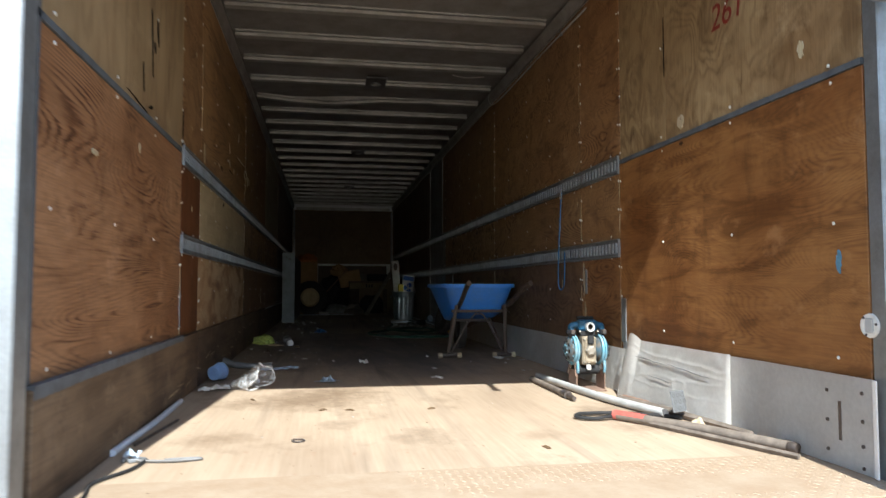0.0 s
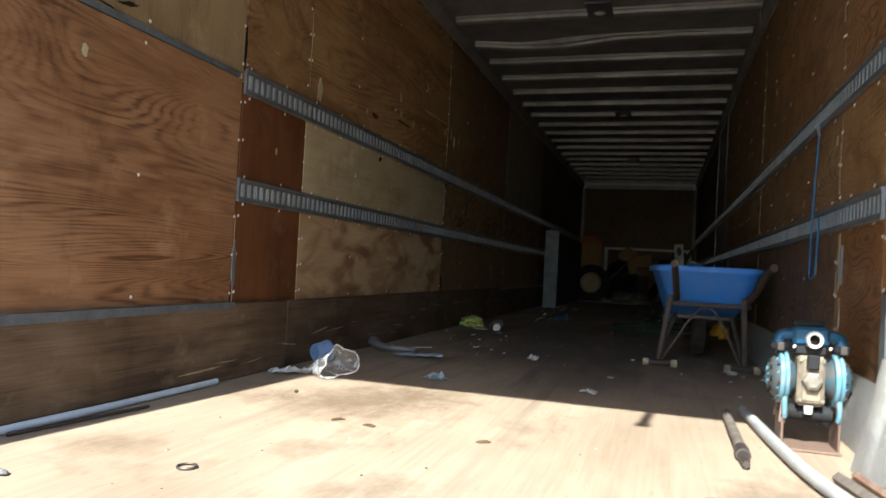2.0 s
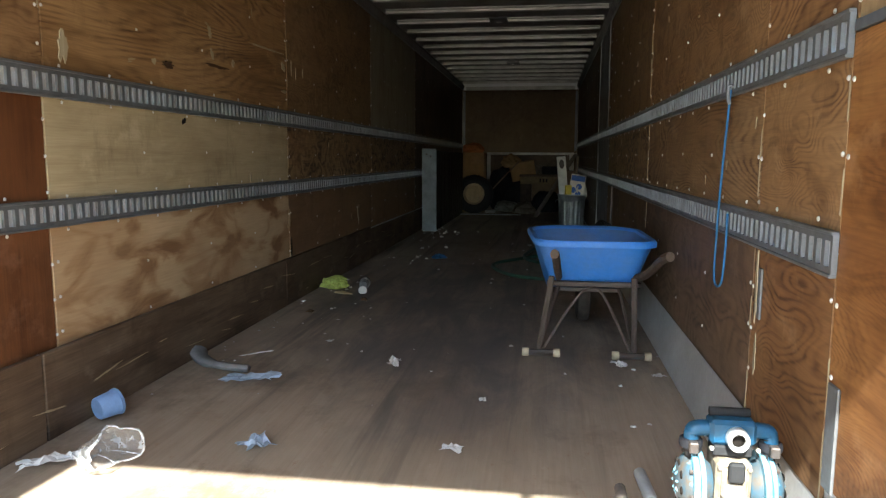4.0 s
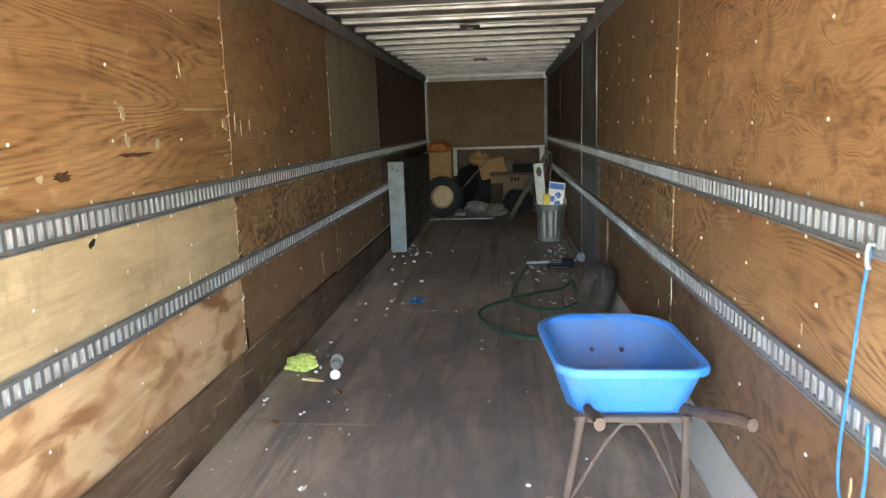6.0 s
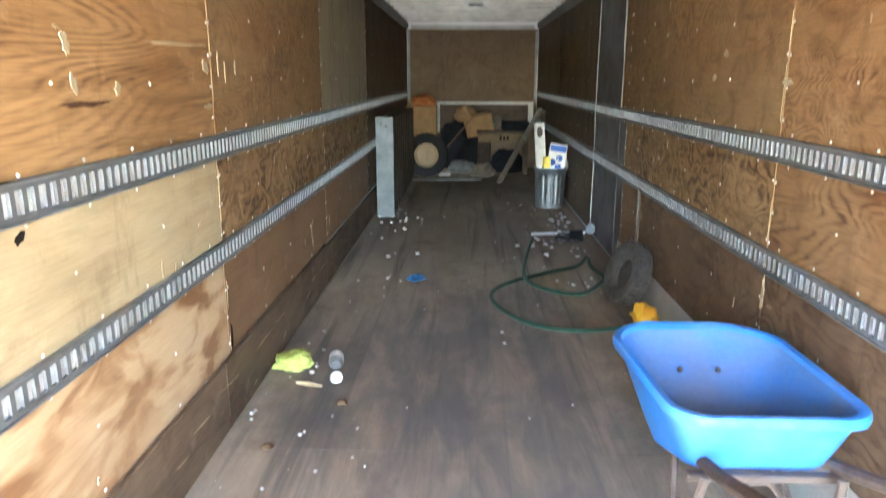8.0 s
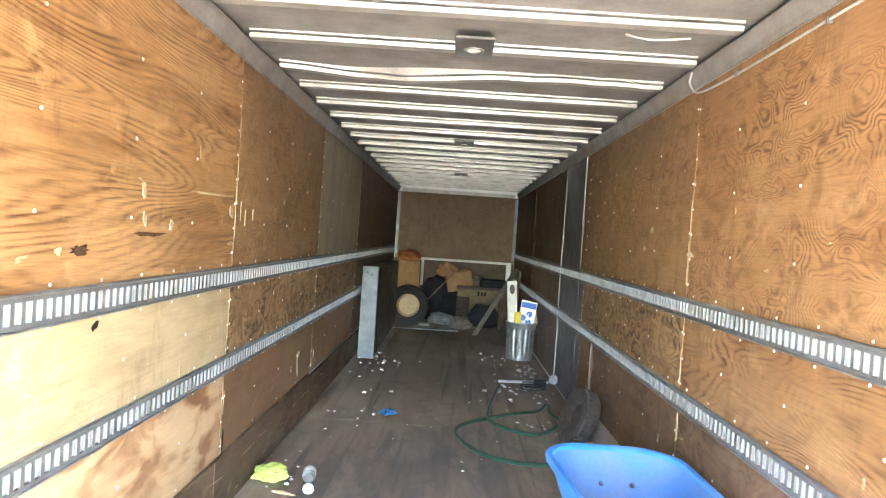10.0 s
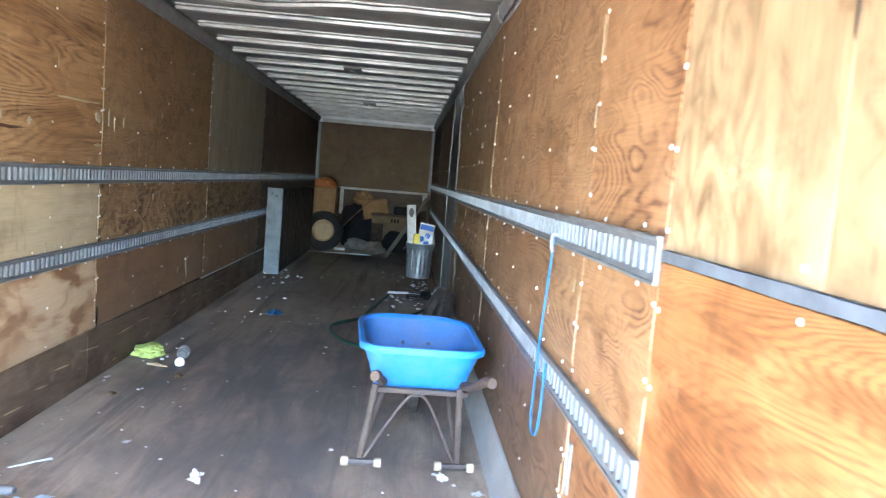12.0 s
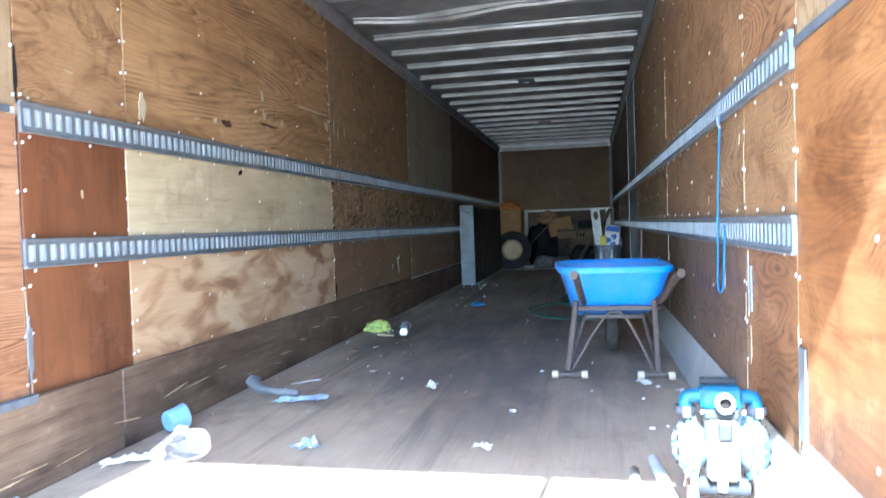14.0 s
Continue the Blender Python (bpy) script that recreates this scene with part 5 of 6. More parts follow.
# pipes by the right kick plate
lying("grey_pipe", "long grey plastic pipe lying by the kick plate", "pipe", 1.08, 4.33, swept(curve_pts([(-0.17, 0.66, 0.022), (-0.148, 0.3, 0.022), (-0.122, -0.06, 0.022), (-0.085, -0.38, 0.022), (-0.005, -0.76, 0.022)], 4), 0.02, 12), PVC)
tool = thing("short_lance", "short weathered pipe with a threaded end", "pipe", (0.83, 4.48, Z0))
part("tube", swept([(0.005, 0.40, 0.019), (-0.002, -0.3, 0.019)], 0.018, 10), OLDWOOD, tool, "", True)
part("coupling", swept([(-0.002, -0.22, 0.02), (-0.003, -0.30, 0.02)], 0.023, 10), DARKSTEEL, tool, "dark coupling", True)
part("nozzle", swept([(-0.003, -0.30, 0.019), (-0.005, -0.40, 0.017)], [0.017, 0.011], 10), DARKSTEEL, tool, "grimy steel nozzle", True)
lance = thing("taped_pipe", "dark pipe with red tape lying on the sunlit floor", "pipe", (1.0, 3.22, Z0))
part("tube", swept([(-0.16, 0.34, 0.024), (0.05, 0.0, 0.024), (0.2, -0.36, 0.024)], 0.021, 10), OLDWOOD, lance, "", True)
part("tape", swept([(-0.17, 0.36, 0.025), (-0.085, 0.222, 0.025)], 0.0225, 10), REDTAPE, lance, "red tape wrap", True)
part("loop", swept(curve_pts([(-0.17, 0.36, 0.02), (-0.27, 0.335, 0.014), (-0.34, 0.39, 0.014), (-0.29, 0.46, 0.014), (-0.12, 0.45, 0.014), (0.03, 0.38, 0.012), (0.13, 0.30, 0.012)], 6), 0.0085, 8), RUBBER, lance, "black cord loop", True)
part("fitting", turned([(0, -0.02), (0.02, -0.02), (0.022, 0.0), (0.018, 0.015), (0, 0.015)], 10, pose(0.2, -0.37, 0.024, 90, 0, 20)), DARKSTEEL, lance, "bare metal fitting", True)
part("tape_tail", swept(curve_pts([(-0.09, 0.24, 0.03), (-0.05, 0.25, 0.02), (0.01, 0.25, 0.008), (0.06, 0.22, 0.006)], 5), [0.006 + 0.003 * (k % 3) for k in range(16)], 5, flat=0.3), REDTAPE, lance, "torn red tape end")
lying("wood_offcut", "split dark wood offcut", "wood", 1.14, 3.55, swept([(-0.08, 0.5, 0.016), (-0.01, 0.1, 0.018), (0.08, -0.42, 0.014)], [0.02, 0.022, 0.012], 5), OLDWOOD, smooth=False, group="offcuts")
lying("wood_offcut", "thin grey wood stick", "wood", 1.04, 3.05, swept([(-0.14, 0.42, 0.012), (0.12, -0.28, 0.012)], [0.013, 0.01], 5), OLDWOOD, smooth=False, group="offcuts")
lying("wood_offcut", "thin dark stick with a broken end", "wood", 1.15, 3.98, swept([(-0.03, 0.15, 0.012), (0.05, -0.35, 0.012)], [0.012, 0.014], 5), RUST, smooth=False, group="offcuts")
plate = thing("perforated_plate", "small perforated grey plate standing on edge", "plate", (1.10, 3.48, Z0))
part("sheet", boxed(-0.046, 0.046, -0.002, 0.002, 0.0, 0.095, 0.001, pose(0, 0, 0.045, -12, 0, 24)), GALV, plate)
for k in range(9):
    part("hole", turned([(0.007, 0.0), (0.0075, 0.0014), (0.0105, 0.0014), (0.011, 0.0)], 8, pose(0, 0, 0.045, -12, 0, 24) @ pose(-0.03 + 0.03 * (k % 3) + 0.008 * (k // 3 % 2), -0.0022, 0.018 + 0.028 * (k // 3), 90, 0, 0)), DULL, plate)
lying("yellow_tag", "torn brown and yellow scrap by the plate", "scrap", 1.17, 3.42, crumple(0.09, 0.06, 0.02, 0.9, 5.1, 8), CAPTAN, 20)

# ---- middle of the floor ----
lying("hi_vis_vest", "crumpled neon yellow safety vest on the floor", "vest", -1.10, 8.14, heap(0.11, 0.08, 0.095, 2.7, 0.34, 4), HIVIS, 25)
jar = thing("spray_bottle_head", "grey plastic jar lying with its white cap beside it", "jar", (-0.85, 8.12, Z0))
part("jar_body", turned([(0, -0.07), (0.036, -0.07), (0.042, -0.06), (0.042, 0.045), (0.03, 0.06), (0.028, 0.075), (0, 0.075)], 18, pose(-0.005, 0.05, 0.042, 92, 0, 8)), GREYCLOTH, jar, "", True)
part("cap", turned([(0, 0.03), (0.03, 0.03), (0.036, 0.0), (0.034, -0.005), (0, -0.005)], 18, pose(0.03, -0.15, 0.02, 70, 0, 15)), WHITE, jar, "white cap with a blue rim", True)
part("label_band", turned([(0.0425, -0.035), (0.0432, -0.033), (0.0432, 0.03), (0.0425, 0.032)], 18, pose(-0.005, 0.05, 0.042, 92, 0, 8)), PAPER, jar, "pale label band", True)
lying("wood_splinter", "pale splinter of wood on the floor", "wood", -0.96, 7.90, swept([(-0.07, 0.02, 0.008), (0, 0.0, 0.012), (0.08, -0.015, 0.006)], [0.006, 0.014, 0.004], 5), WORN, smooth=False)
lying("blue_rag", "small blue glove lying on the floor", "rag", -0.52, 9.98, crumple(0.15, 0.12, 0.03, 1.2, 6.3, 14), plain("blue cloth", (0.03, 0.10, 0.23), 0.85, 0.3, 20, 0.2), 40)
lying("paper_scrap", "small brown leaf-like paper scrap", "paper", -1.0, 7.24, crumple(0.05, 0.035, 0.012, 0.9, 3.3, 8), DRYLEAF, 0, group="paper scraps")
lying("paper_scrap", "small brown crumpled paper scrap", "paper", -0.74, 7.69, crumple(0.05, 0.04, 0.015, 0.9, 4.3, 8), DRYLEAF, 0, group="paper scraps")

# white crumbs strewn over the floor
rng = random.Random(11)
crumbs = bmesh.new()
def crumb(x, y, s):
    a = rng.random() * 6.3
    n = rng.choice((4, 5, 5, 6))
    lo = [crumbs.verts.new((x + s * (0.6 + 0.5 * rng.random()) * math.cos(a + 6.283 * k / n), y + s * 0.9 * (0.6 + 0.5 * rng.random()) * math.sin(a + 6.283 * k / n), Z0 + 0.0015)) for k in range(n)]
    tip = [crumbs.verts.new((v.co.x * 0.75 + x * 0.25, v.co.y * 0.75 + y * 0.25, Z0 + s * (0.35 + 0.35 * rng.random()))) for v in lo]
    for k in range(n):
        crumbs.faces.new((lo[k], lo[(k + 1) % n], tip[(k + 1) % n], tip[k]))
    crumbs.faces.new(tip)
for cx, cy, sx, sy, num, size in ((0.62, 13.5, 0.13, 0.3, 13, 0.02), (1.05, 12.75, 0.1, 0.4, 16, 0.02), (0.62, 11.4, 0.06, 0.3, 16, 0.02), (0.95, 11.4, 0.16, 0.5, 24, 0.018), (0.85, 9.9, 0.12, 0.15, 10, 0.016), (-0.95, 11.5, 0.22, 0.9, 18, 0.02),
                                  (-0.8, 12.4, 0.12, 0.3, 10, 0.02), (-0.9, 9.6, 0.25, 0.5, 12, 0.012), (-1.12, 7.9, 0.08, 0.35, 10, 0.012), (-0.95, 7.3, 0.2, 0.5, 8, 0.008), (-0.8, 6.4, 0.3, 0.5, 8, 0.008),
                                  (0.0, 8.6, 0.6, 2.2, 26, 0.009), (0.2, 5.9, 0.5, 0.6, 7, 0.006), (-0.2, 4.4, 0.6, 0.5, 5, 0.004), (1.05, 6.2, 0.12, 0.4, 8, 0.009), (-1.15, 6.3, 0.05, 1.2, 10, 0.008)):
    for _ in range(num):
        x, y = rng.gauss(cx, sx), rng.gauss(cy, sy)
        if abs(x) < 1.2 and y > 2.6:
            crumb(x, y, size * (0.6 + 1.1 * rng.random()))
tagged(part("floor_crumbs", crumbs, PAPER), "white crumbs of foam and paper strewn over the floor", "debris", kind="stuff")
leaves = bmesh.new()
crumbs = leaves
for _ in range(60):
    x, y = rng.uniform(-1.0, 1.0), rng.uniform(2.6, 4.6)
    crumb(x, y, rng.uniform(0.002, 0.005))
tagged(part("dry_leaf_bits", leaves, DRYLEAF), "dry brown leaf crumbs on the sunlit floor", "debris", kind="stuff")
for x, y, s in ((-0.35, 4.02, 5), (-0.48, 4.05, 7), (-0.85, 4.42, 9), (0.05, 4.0, 12), (0.35, 3.1, 14)):
    lying("dry_leaf", "curled dry brown leaf", "leaf", x, y, crumple(0.045, 0.016, 0.005, 1.0, s, 8, 0.0015), DRYLEAF, s * 33, group="dry leaves")

# green hose with a metal wand
hose = thing("garden_hose", "green garden hose lying in loose loops", "hose", (0.6, 9.9, Z0))
hp = [(0.50, -1.02), (0.1, -1.12), (-0.14, -1.08), (-0.33, -0.92), (-0.48, -0.6), (-0.50, -0.31), (-0.35, -0.03), (0.0, 0.21), (0.28, 0.5), (0.42, 0.82), (0.40, 0.5), (0.45, 0.2), (0.40, 0.0), (0.18, -0.32), (-0.12, -0.24), (-0.22, 0.1), (-0.13, 0.9), (-0.01, 1.6)]
part("hose_tube", swept(curve_pts([(x, y, 0.014 + (0.026 if i in (7, 14, 15) else 0)) for i, (x, y) in enumerate(hp)], 7), 0.0165, 8), HOSE, hose, "", True)
wand = thing("spray_wand", "bright metal spray wand with a white round cap", "wand", (0.9, 11.55, Z0))
part("rod", swept([(-0.32, 0.0, 0.05), (0.25, 0.06, 0.06)], 0.016, 10), TRACKBACK, wand, "", True)
part("cap", turned([(0, -0.02), (0.05, -0.02), (0.055, 0), (0.05, 0.02), (0, 0.02)], 18, pose(0.30, 0.05, 0.10, 75, 0, 30)), BLUEPAPER, wand, "pale round cap", True)
part("trigger", boxed(0.08, 0.22, 0.0, 0.06, 0.0, 0.085, 0.01), BLACK, wand, "black trigger block")
part("coil", swept([(0.05 + 0.14 * math.cos(a), -0.18 + 0.12 * math.sin(a), 0.018 + 0.004 * a) for a in (0.35 * k for k in range(44))], 0.009, 6), RUBBER, wand, "coil of thin black cord", True)


def tyre(name, label, x, y, z, m, outer, inner, wide, material, hub):
    t = thing(name, label, "tyre", (x, y, z))
    prof = [(inner, -wide * 0.42), (inner * 1.12, -wide * 0.5), ((outer + inner) / 2, -wide * 0.54), (outer * 0.95, -wide * 0.46), (outer, -wide * 0.34), (outer, wide * 0.34), (outer * 0.95, wide * 0.46), ((outer + inner) / 2, wide * 0.54), (inner * 1.12, wide * 0.5), (inner, wide * 0.42)]
    part("tyre_body", turned(prof, 36, m), material, t, "", True)
    h = part("hub", turned([(0, -wide * 0.12), (inner * 0.35, -wide * 0.2), (inner * 0.8, -wide * 0.1), (inner * 0.98, -wide * 0.4), (inner * 1.01, -wide * 0.42), (inner * 1.01, wide * 0.42), (inner * 0.8, wide * 0.1), (0, wide * 0.12)], 28, m), hub, t, "", True)
    lug = bmesh.new()
    for k in range(30):
        a = 2 * math.pi * k / 30
        for s in (-1, 1):
            box(lug, outer - 0.004, outer + 0.007, -outer * 0.06, outer * 0.06, s * wide * 0.06, s * wide * 0.4 if s > 0 else s * wide * 0.4 + wide * 0.34, 0, m @ pose(0, 0, 0, 0, 0, math.degrees(a) + 4 * s))
    part("tread", lug, material, t, kind="stuff")
    return t


tyre("small_tyre", "dusty small wheel leaning on the kick plate", 1.08, 9.36, Z0, pose(0, 0, 0.245, 70, 0, -78), 0.235, 0.13, 0.13, DUSTRUBBER, DUSTRUBBER)
lying("yellow_container", "crumpled yellow and orange plastic container", "container", 1.12, 8.97, heap(0.075, 0.1, 0.13, 4.0, 0.35), YELLOW, 20)
part("prop_stick", swept([(1.235, 9.83, 1.36), (1.238, 9.83, 1.9)], 0.012, 8), DARKSTEEL, wall_right, "dark pipe fixed to the wall")

# ---- front of the trailer ----
crate = thing("panel_crate", "tall grey metal-ended crate standing along the plywood wall", "crate", (-1.07, 12.66, Z0))
part("end_face", boxed(-0.105, 0.105, 0.0, 0.03, 0.0, 1.19, 0.006), GREYPAINT, crate, "grey-blue painted metal end")
part("crate_body", boxed(-0.10, 0.085, 0.031, 3.4, 0.002, 1.16, 0.006), SLAT, crate, "dark wooden body")
for k in range(12):
    part("slat", boxed(0.086, 0.1, 0.06 + k * 0.28, 0.2 + k * 0.28, 0.02, 1.15, 0.003), SLAT, crate)
part("bolt", turned([(0, 0.006), (0.012, 0.005), (0.014, 0)], 10, pose(0.02, 0, 1.08, 90, 0, 0)), DARKSTEEL, crate)
part("bolt", turned([(0, 0.006), (0.012, 0.005), (0.014, 0)], 10, pose(-0.04, 0, 1.11, 90, 0, 0)), DARKSTEEL, crate)

can = thing("trash_can", "ribbed galvanised steel trash can full of packaging", "trash can", (0.985, 13.45, Z0))
bm = bmesh.new()
prof = [(0.0, 0.0), (0.172, 0.0), (0.176, 0.012), (0.178, 0.05), (0.184, 0.07), (0.198, 0.42), (0.204, 0.45), (0.21, 0.50), (0.217, 0.508), (0.217, 0.522), (0.208, 0.525), (0.2, 0.5), (0.19, 0.42), (0.17, 0.03), (0, 0.02)]
seg = 72
rows = []
for r, z in prof:
    rows.append([bm.verts.new(((r - (0.008 if 0.06 < z < 0.43 and k % 4 < 2 else 0)) * math.cos(6.2832 * k / seg), (r - (0.008 if 0.06 < z < 0.43 and k % 4 < 2 else 0)) * math.sin(6.2832 * k / seg), z)) if r else None for k in range(seg)])
for a, b in zip(rows[1:-1], rows[2:-1]):
    for k in range(seg):
        bm.faces.new((a[k], a[(k + 1) % seg], b[(k + 1) % seg], b[k]))
bm.faces.new(rows[1][::-1])
bm.faces.new(rows[-2])
part("can_body", bm, metal("shiny galvanised can", (0.46, 0.50, 0.54), 0.3, 0.9, (0.24, 0.25, 0.26), 0.5, 12), can)
for s in (-1, 1):
    part("handle", swept(curve_pts([(s * 0.205, -0.06, 0.44), (s * 0.235, -0.05, 0.43), (s * 0.24, 0.0, 0.40), (s * 0.235, 0.05, 0.43), (s * 0.205, 0.06, 0.44)], 4), 0.006, 6), GALV, can)
longbox = thing("long_carton", "tall narrow white carton sticking out of the trash can", "carton", (0.87, 13.40, Z0 + 0.40))
tilt = pose(0, 0, 0, 4, -6, 8)
part("carton_body", boxed(-0.065, 0.065, -0.02, 0.02, -0.3, 0.69, 0.003, tilt), WHITE, longbox)
part("print", turned([(0, 0.0), (0.03, 0.0), (0.031, 0.002)], 18, tilt @ pose(0, -0.0205, 0.58, 90, 0, 0) @ Matrix.Diagonal((1.2, 2.2, 1, 1))), DARKSTEEL, longbox, "dark oval print")
bluebox = thing("blue_carton", "blue and white product carton in the trash can", "carton", (1.03, 13.40, Z0 + 0.45))
tilt = pose(0, 0, 0, -6, 8, -6)
part("carton_body", boxed(-0.11, 0.11, -0.05, 0.05, -0.25, 0.37, 0.003, tilt), WHITE, bluebox)
part("print", boxed(-0.10, 0.10, -0.053, -0.0505, 0.27, 0.35, 0, tilt), BLUEPRINT, bluebox, "blue printed band")
for dx, dz in ((0.03, 0.08), (0.03, 0.19), (-0.05, 0.13)):
    part("print", turned([(0, 0.0), (0.042, 0.0), (0.043, 0.001)], 16, tilt @ pose(dx, -0.0508, dz, 90, 0, 0)), BLUEPRINT, bluebox)
lying("yellow_packet", "yellow packet tucked in the trash can", "packet", 0.925, 13.37, boxed(-0.05, 0.05, -0.02, 0.02, 0.0, 0.25, 0.01), YELLOWPRINT, 8, z=0.41)
lying("white_bag", "crumpled white bag in the trash can", "bag", 1.1, 13.45, heap(0.1, 0.1, 0.3, 2.0, 0.3), PAPER, 0, z=0.42)

tyre("spare_tyre", "black tyre with tan hub disc leaning on a box", -0.77, 16.16, Z0, pose(0, 0, 0.365, 82, 0, 0), 0.365, 0.205, 0.2, RUBBER, TANDISC)


def carton(label, x, y, z, sx, sy, sz, turn=0, material=CARD, lean=0):
    c = thing("cardboard_box", label, "box", (x, y, z), "cardboard boxes")
    m = pose(0, 0, 0, 0, lean, turn)
    part("box_body", boxed(-sx / 2, sx / 2, -sy / 2, sy / 2, 0, sz, 0.005, m), material, c)
    part("flap", boxed(-sx / 2, sx / 2, -sy / 2, -0.004, sz, sz + 0.004, 0.001, m @ Matrix.Translation((0, 0, 0.001))), material, c)
    part("flap", boxed(-sx / 2, sx / 2, 0.004, sy / 2, sz, sz + 0.004, 0.001, m @ Matrix.Translation((0, 0, 0.001))), material, c)
    return c


carton("tall brown cardboard box behind the tyre", -0.88, 16.75, Z0, 0.52, 0.5, 1.16)
lying("orange_cloth", "bundle of orange cloth on the tall box", "cloth", -0.85, 16.7, heap(0.2, 0.2, 0.18, 7.0, 0.3), ORANGECLOTH, 0, z=1.165)
carton("open brown box on the heap", 0.12, 17.35, Z0 + 0.62, 0.5, 0.4, 0.36, 14, lean=-10)
carton("long dark brown box at the front wall", 0.75, 17.8, Z0, 0.9, 0.45, 0.80, 2, UMBER)
lying("black_duffel", "heap of black bags against the front wall", "bag", -0.2, 17.5, heap(0.42, 0.42, 0.9, 1.0, 0.32), BLACK, 0)
lying("black_duffel", "soft black bag under the bench", "bag", 0.62, 16.72, heap(0.3, 0.2, 0.4, 5.0, 0.3), BLACK, 0)
lying("grey_sacks", "grey cloth sacks lying on the floor", "sack", -0.15, 16.75, heap(0.3, 0.12, 0.2, 9.0, 0.35, 4), GREYCLOTH, -32)
lying("crumpled_wrap", "brown crumpled wrapping on the floor", "wrapping", 0.18, 16.3, heap(0.2, 0.18, 0.2, 12.0, 0.4), OLDWOOD, 0)
lying("crumpled_wrap", "brown crumpled paper on the black bags", "wrapping", -0.12, 17.3, heap(0.2, 0.18, 0.26, 15.0, 0.42, 4), CARD, 30, z=0.86)
lying("crumpled_wrap", "rumpled brown sacking behind the bench", "wrapping", 0.33, 17.55, heap(0.26, 0.2, 0.34, 17.0, 0.4, 4), OLDWOOD, 10, z=0.6)
bench = thing("work_bench", "low wooden bench with a pale worn front rail", "bench", (0.52, 16.55, Z0))
part("top_board", boxed(-0.44, 0.46, 0.0, 0.36, 0.70, 0.74, 0.006), HANDLEWOOD, bench)
part("front_rail", boxed(-0.42, 0.44, -0.012, 0.0, 0.56, 0.70, 0.004), BENCHWOOD, bench, "pale worn front rail")
part("leg", boxed(-0.42, -0.2, 0.02, 0.1, 0.0, 0.70, 0.008), SLAT, bench, "broad dark grey front leg")
part("leg", boxed(0.36, 0.44, 0.02, 0.1, 0.0, 0.70, 0.006), HANDLEWOOD, bench)
part("leg", boxed(-0.42, -0.34, 0.26, 0.34, 0.0, 0.70, 0.006), HANDLEWOOD, bench)
part("leg", boxed(0.36, 0.44, 0.26, 0.34, 0.0, 0.70, 0.006), HANDLEWOOD, bench)
for x in (-0.05, 0.01, 0.07):
    part("marking", boxed(x, x + 0.035, -0.0145, -0.0125, 0.595, 0.665), BLACK, bench, "dark marking")
lying("black_case", "dark flat case lying on the bench", "case", 0.75, 16.72, boxed(-0.24, 0.24, -0.13, 0.13, 0.0, 0.16, 0.025), BLACK, 4, z=0.742)
lying("white_packet", "small flat white packet on the floor", "packet", -0.47, 16.35, boxed(-0.1, 0.1, -0.06, 0.06, 0, 0.05, 0.012), PAPER, 8)
lying("leaning_plank", "weathered plank leaning over the heap", "plank", 0.42, 15.45, swept([(0, 0, 0.02), (0.72, 1.0, 1.12)], 0.055, 4, flat=0.35), OLDWOOD, smooth=False)
lying("thin_pole", "thin reddish pole leaning across the bags", "pole", -0.45, 16.55, swept([(0, 0, 0.45), (0.5, 0.5, 1.0)], 0.012, 6), RUST)
lying("floor_rod", "thin pale rod lying across the floor", "rod", -0.4, 15.75, swept([(-0.62, 0, 0.01), (0.55, 0.05, 0.01)], 0.009, 6), PALEPIPE)
lying("leaning_board", "dark board leaning against the side wall", "board", 1.12, 16.2, boxed(-0.03, 0.0, -0.16, 0.16, 0, 1.1, 0.004, pose(0, 0, 0, 0, 4, 0)), UMBER, 0)

# torn pale fibres along the left kick board
rng = random.Random(23)
for k in range(26):
    y = 4.2 + k * 0.27 + rng.uniform(-0.12, 0.12)
    ob = part("torn_fibre", blob(rng.uniform(0.03, 0.14), rng.uniform(0.0015, 0.005), 60 + k, 0.0015), WORN, wall_left, "pale torn fibre")
    ob.matrix_basis = on_wall(-1, y, 1.15 + rng.uniform(0.0, 0.18), -0.0002 + 0.026) @ pose(0, 0, 0, 0, 0, rng.uniform(-9, 9))

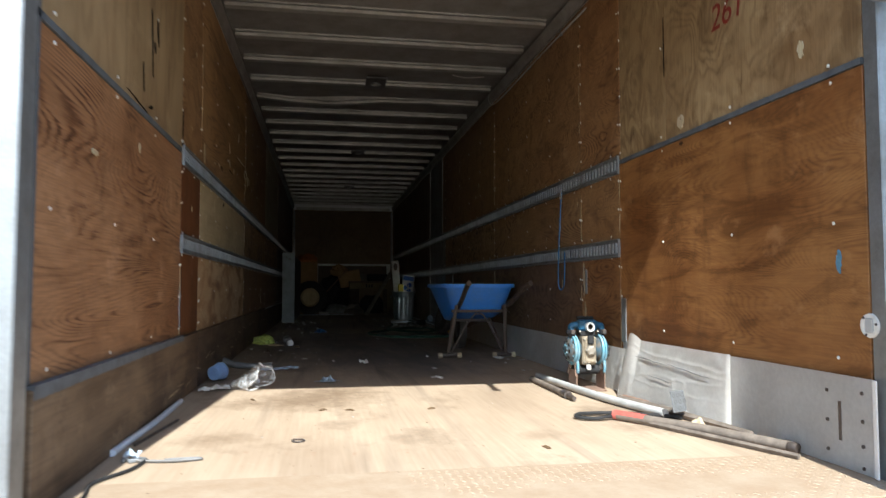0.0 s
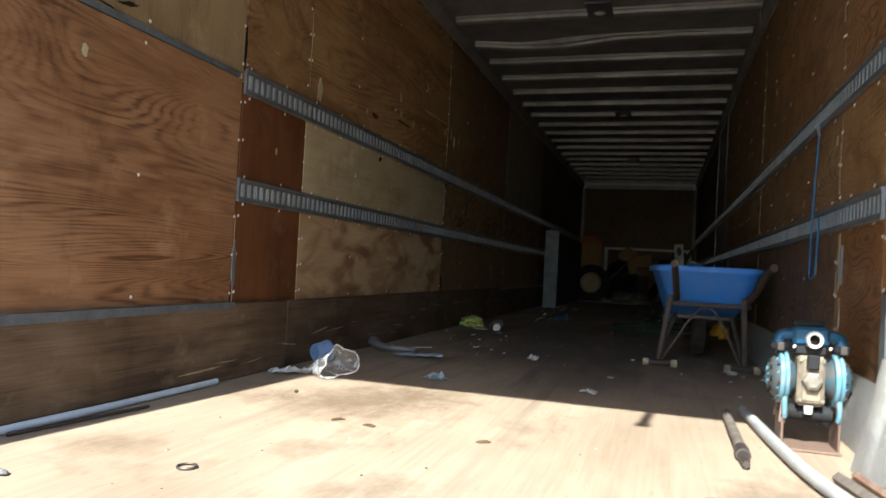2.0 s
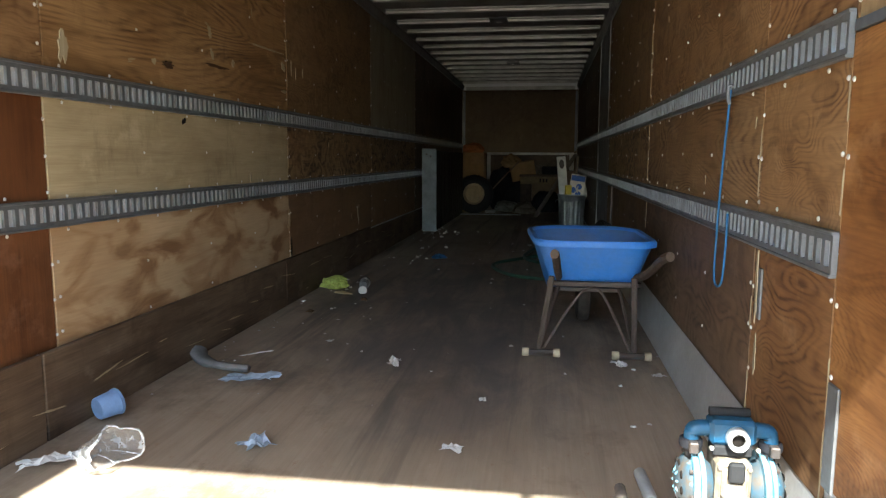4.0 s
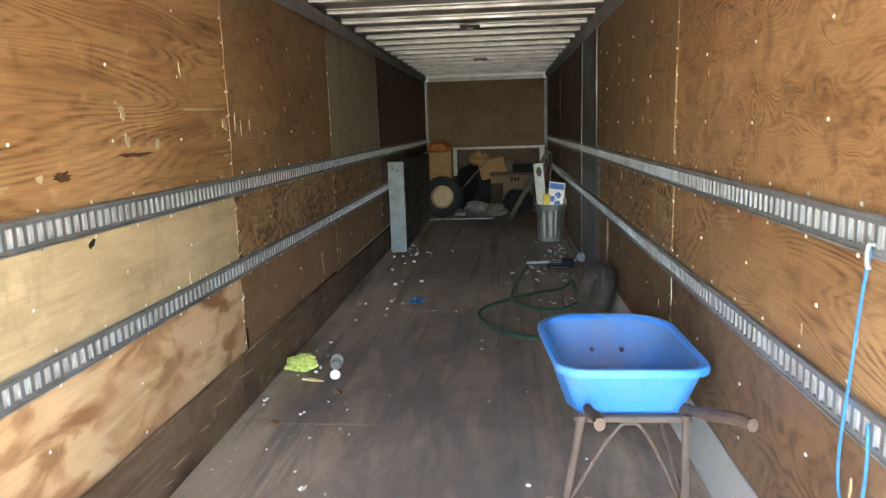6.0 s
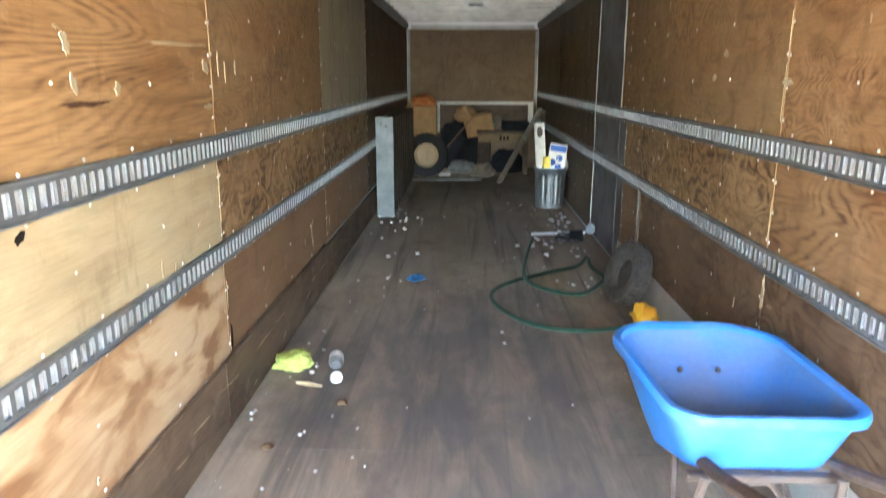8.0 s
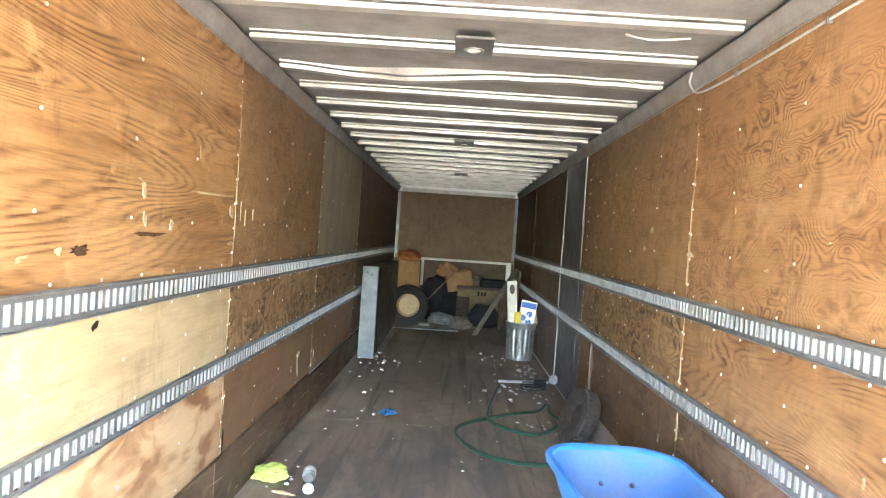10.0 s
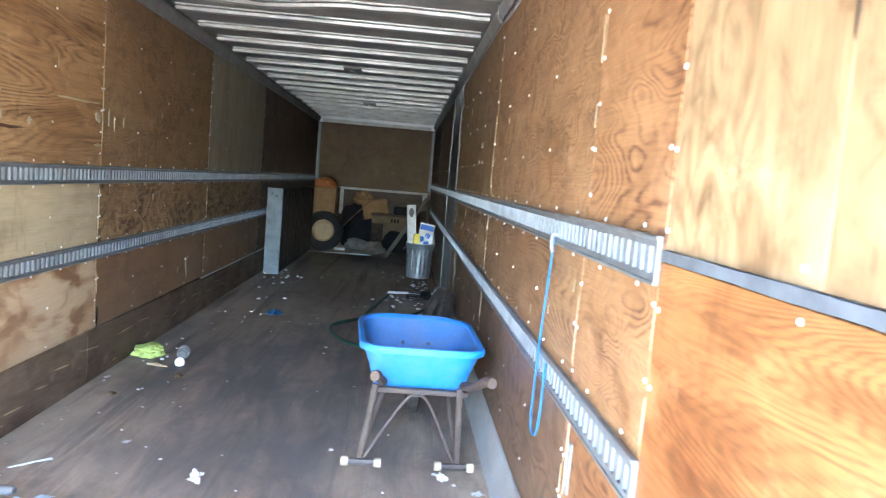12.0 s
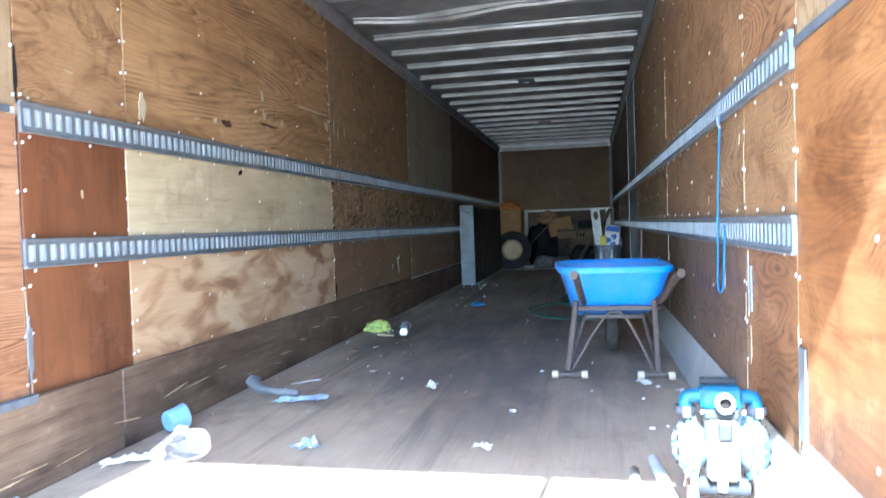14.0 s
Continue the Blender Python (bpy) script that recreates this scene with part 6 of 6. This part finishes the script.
# scuffs over the sheets, and splintered edges along their joints
rng = random.Random(31)
for side in (-1, 1):
    for k in range(18):
        y, z = rng.uniform(4.7, 10.2), rng.choice((rng.uniform(2.55, 3.3), rng.uniform(2.05, 2.33), rng.uniform(1.5, 1.82)))
        up = rng.random() < 0.6
        chip(side, y, z, rng.uniform(0.003, 0.008) if up else rng.uniform(0.01, 0.035), rng.uniform(0.01, 0.028) if up else rng.uniform(0.002, 0.006), 200 + k + 50 * side, WORN, rng.uniform(-12, 12), "scuff", "pale scuff")
    for y, lo, hi in (((7.56, 1.45, 2.36), (5.10, 2.5, 3.3), (7.57, 2.5, 3.4), (4.508, 1.46, 1.85)) if side < 0 else ((7.511, 1.4, 2.36), (5.065, 1.36, 2.36), (5.08, 2.5, 3.3), (4.433, 1.42, 2.36), (7.518, 2.5, 3.2))):
        z = lo
        while z < hi:
            h = rng.uniform(0.03, 0.11)
            if min(abs(z - c) for c in (1.935, 2.43)) > 0.05 + h:
                chip(side, y + rng.uniform(-0.004, 0.004), z, rng.uniform(0.0015, 0.0035), h, 400 + int(z * 90), WORN, rng.uniform(-2, 2), "splinter", "pale splintered edge")
            z += h * 2 + rng.uniform(0.02, 0.2)

# ---- floor pieces ----
for n in range(7):
    ya, yb = (2.86 if n == 0 else 2.355 + n * 2.44), min(2.3535 + (n + 1) * 2.44, FRONT)
    for xa, xb in ((-W, -0.6201), (-0.6199, 0.6099), (0.6101, W)):
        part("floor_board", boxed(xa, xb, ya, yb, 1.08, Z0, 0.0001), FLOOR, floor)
# tread plate at the rear edge, with raised lozenges
part("tread_plate", boxed(-W, W, 2.353, 2.858, 1.085, Z0 + 0.001, 0.001), TREAD, floor, "worn sandy tread plate")
verts, faces = [], []
for i in range(82):
    for j in range(16):
        x, y = -1.23 + i * 0.0303, 2.37 + j * 0.0305
        if x < -0.2 or noise.noise(Vector((x * 2.2, y * 3.0, 4))) < -0.2:
            continue
        a = radians(45 if (i + j) % 2 else -45)
        c, s, b = math.cos(a), math.sin(a), len(verts)
        for u, v, h in ((-0.012, 0, 0), (0, -0.0042, 0), (0.012, 0, 0), (0, 0.0042, 0), (-0.005, 0, 0.0022), (0.005, 0, 0.0022)):
            verts.append((x + u * c - v * s, y + u * s + v * c, Z0 + 0.0009 + h))
        faces += [(b, b + 1, b + 5, b + 4), (b + 1, b + 2, b + 5), (b + 2, b + 3, b + 4, b + 5), (b + 3, b, b + 4)]
me = bpy.data.meshes.new("tread_lozenges")
me.from_pydata(verts, [], faces)
me.materials.append(TREAD)
lozenges = tagged(new("tread_lozenges", me), kind="stuff")
lozenges.parent = floor
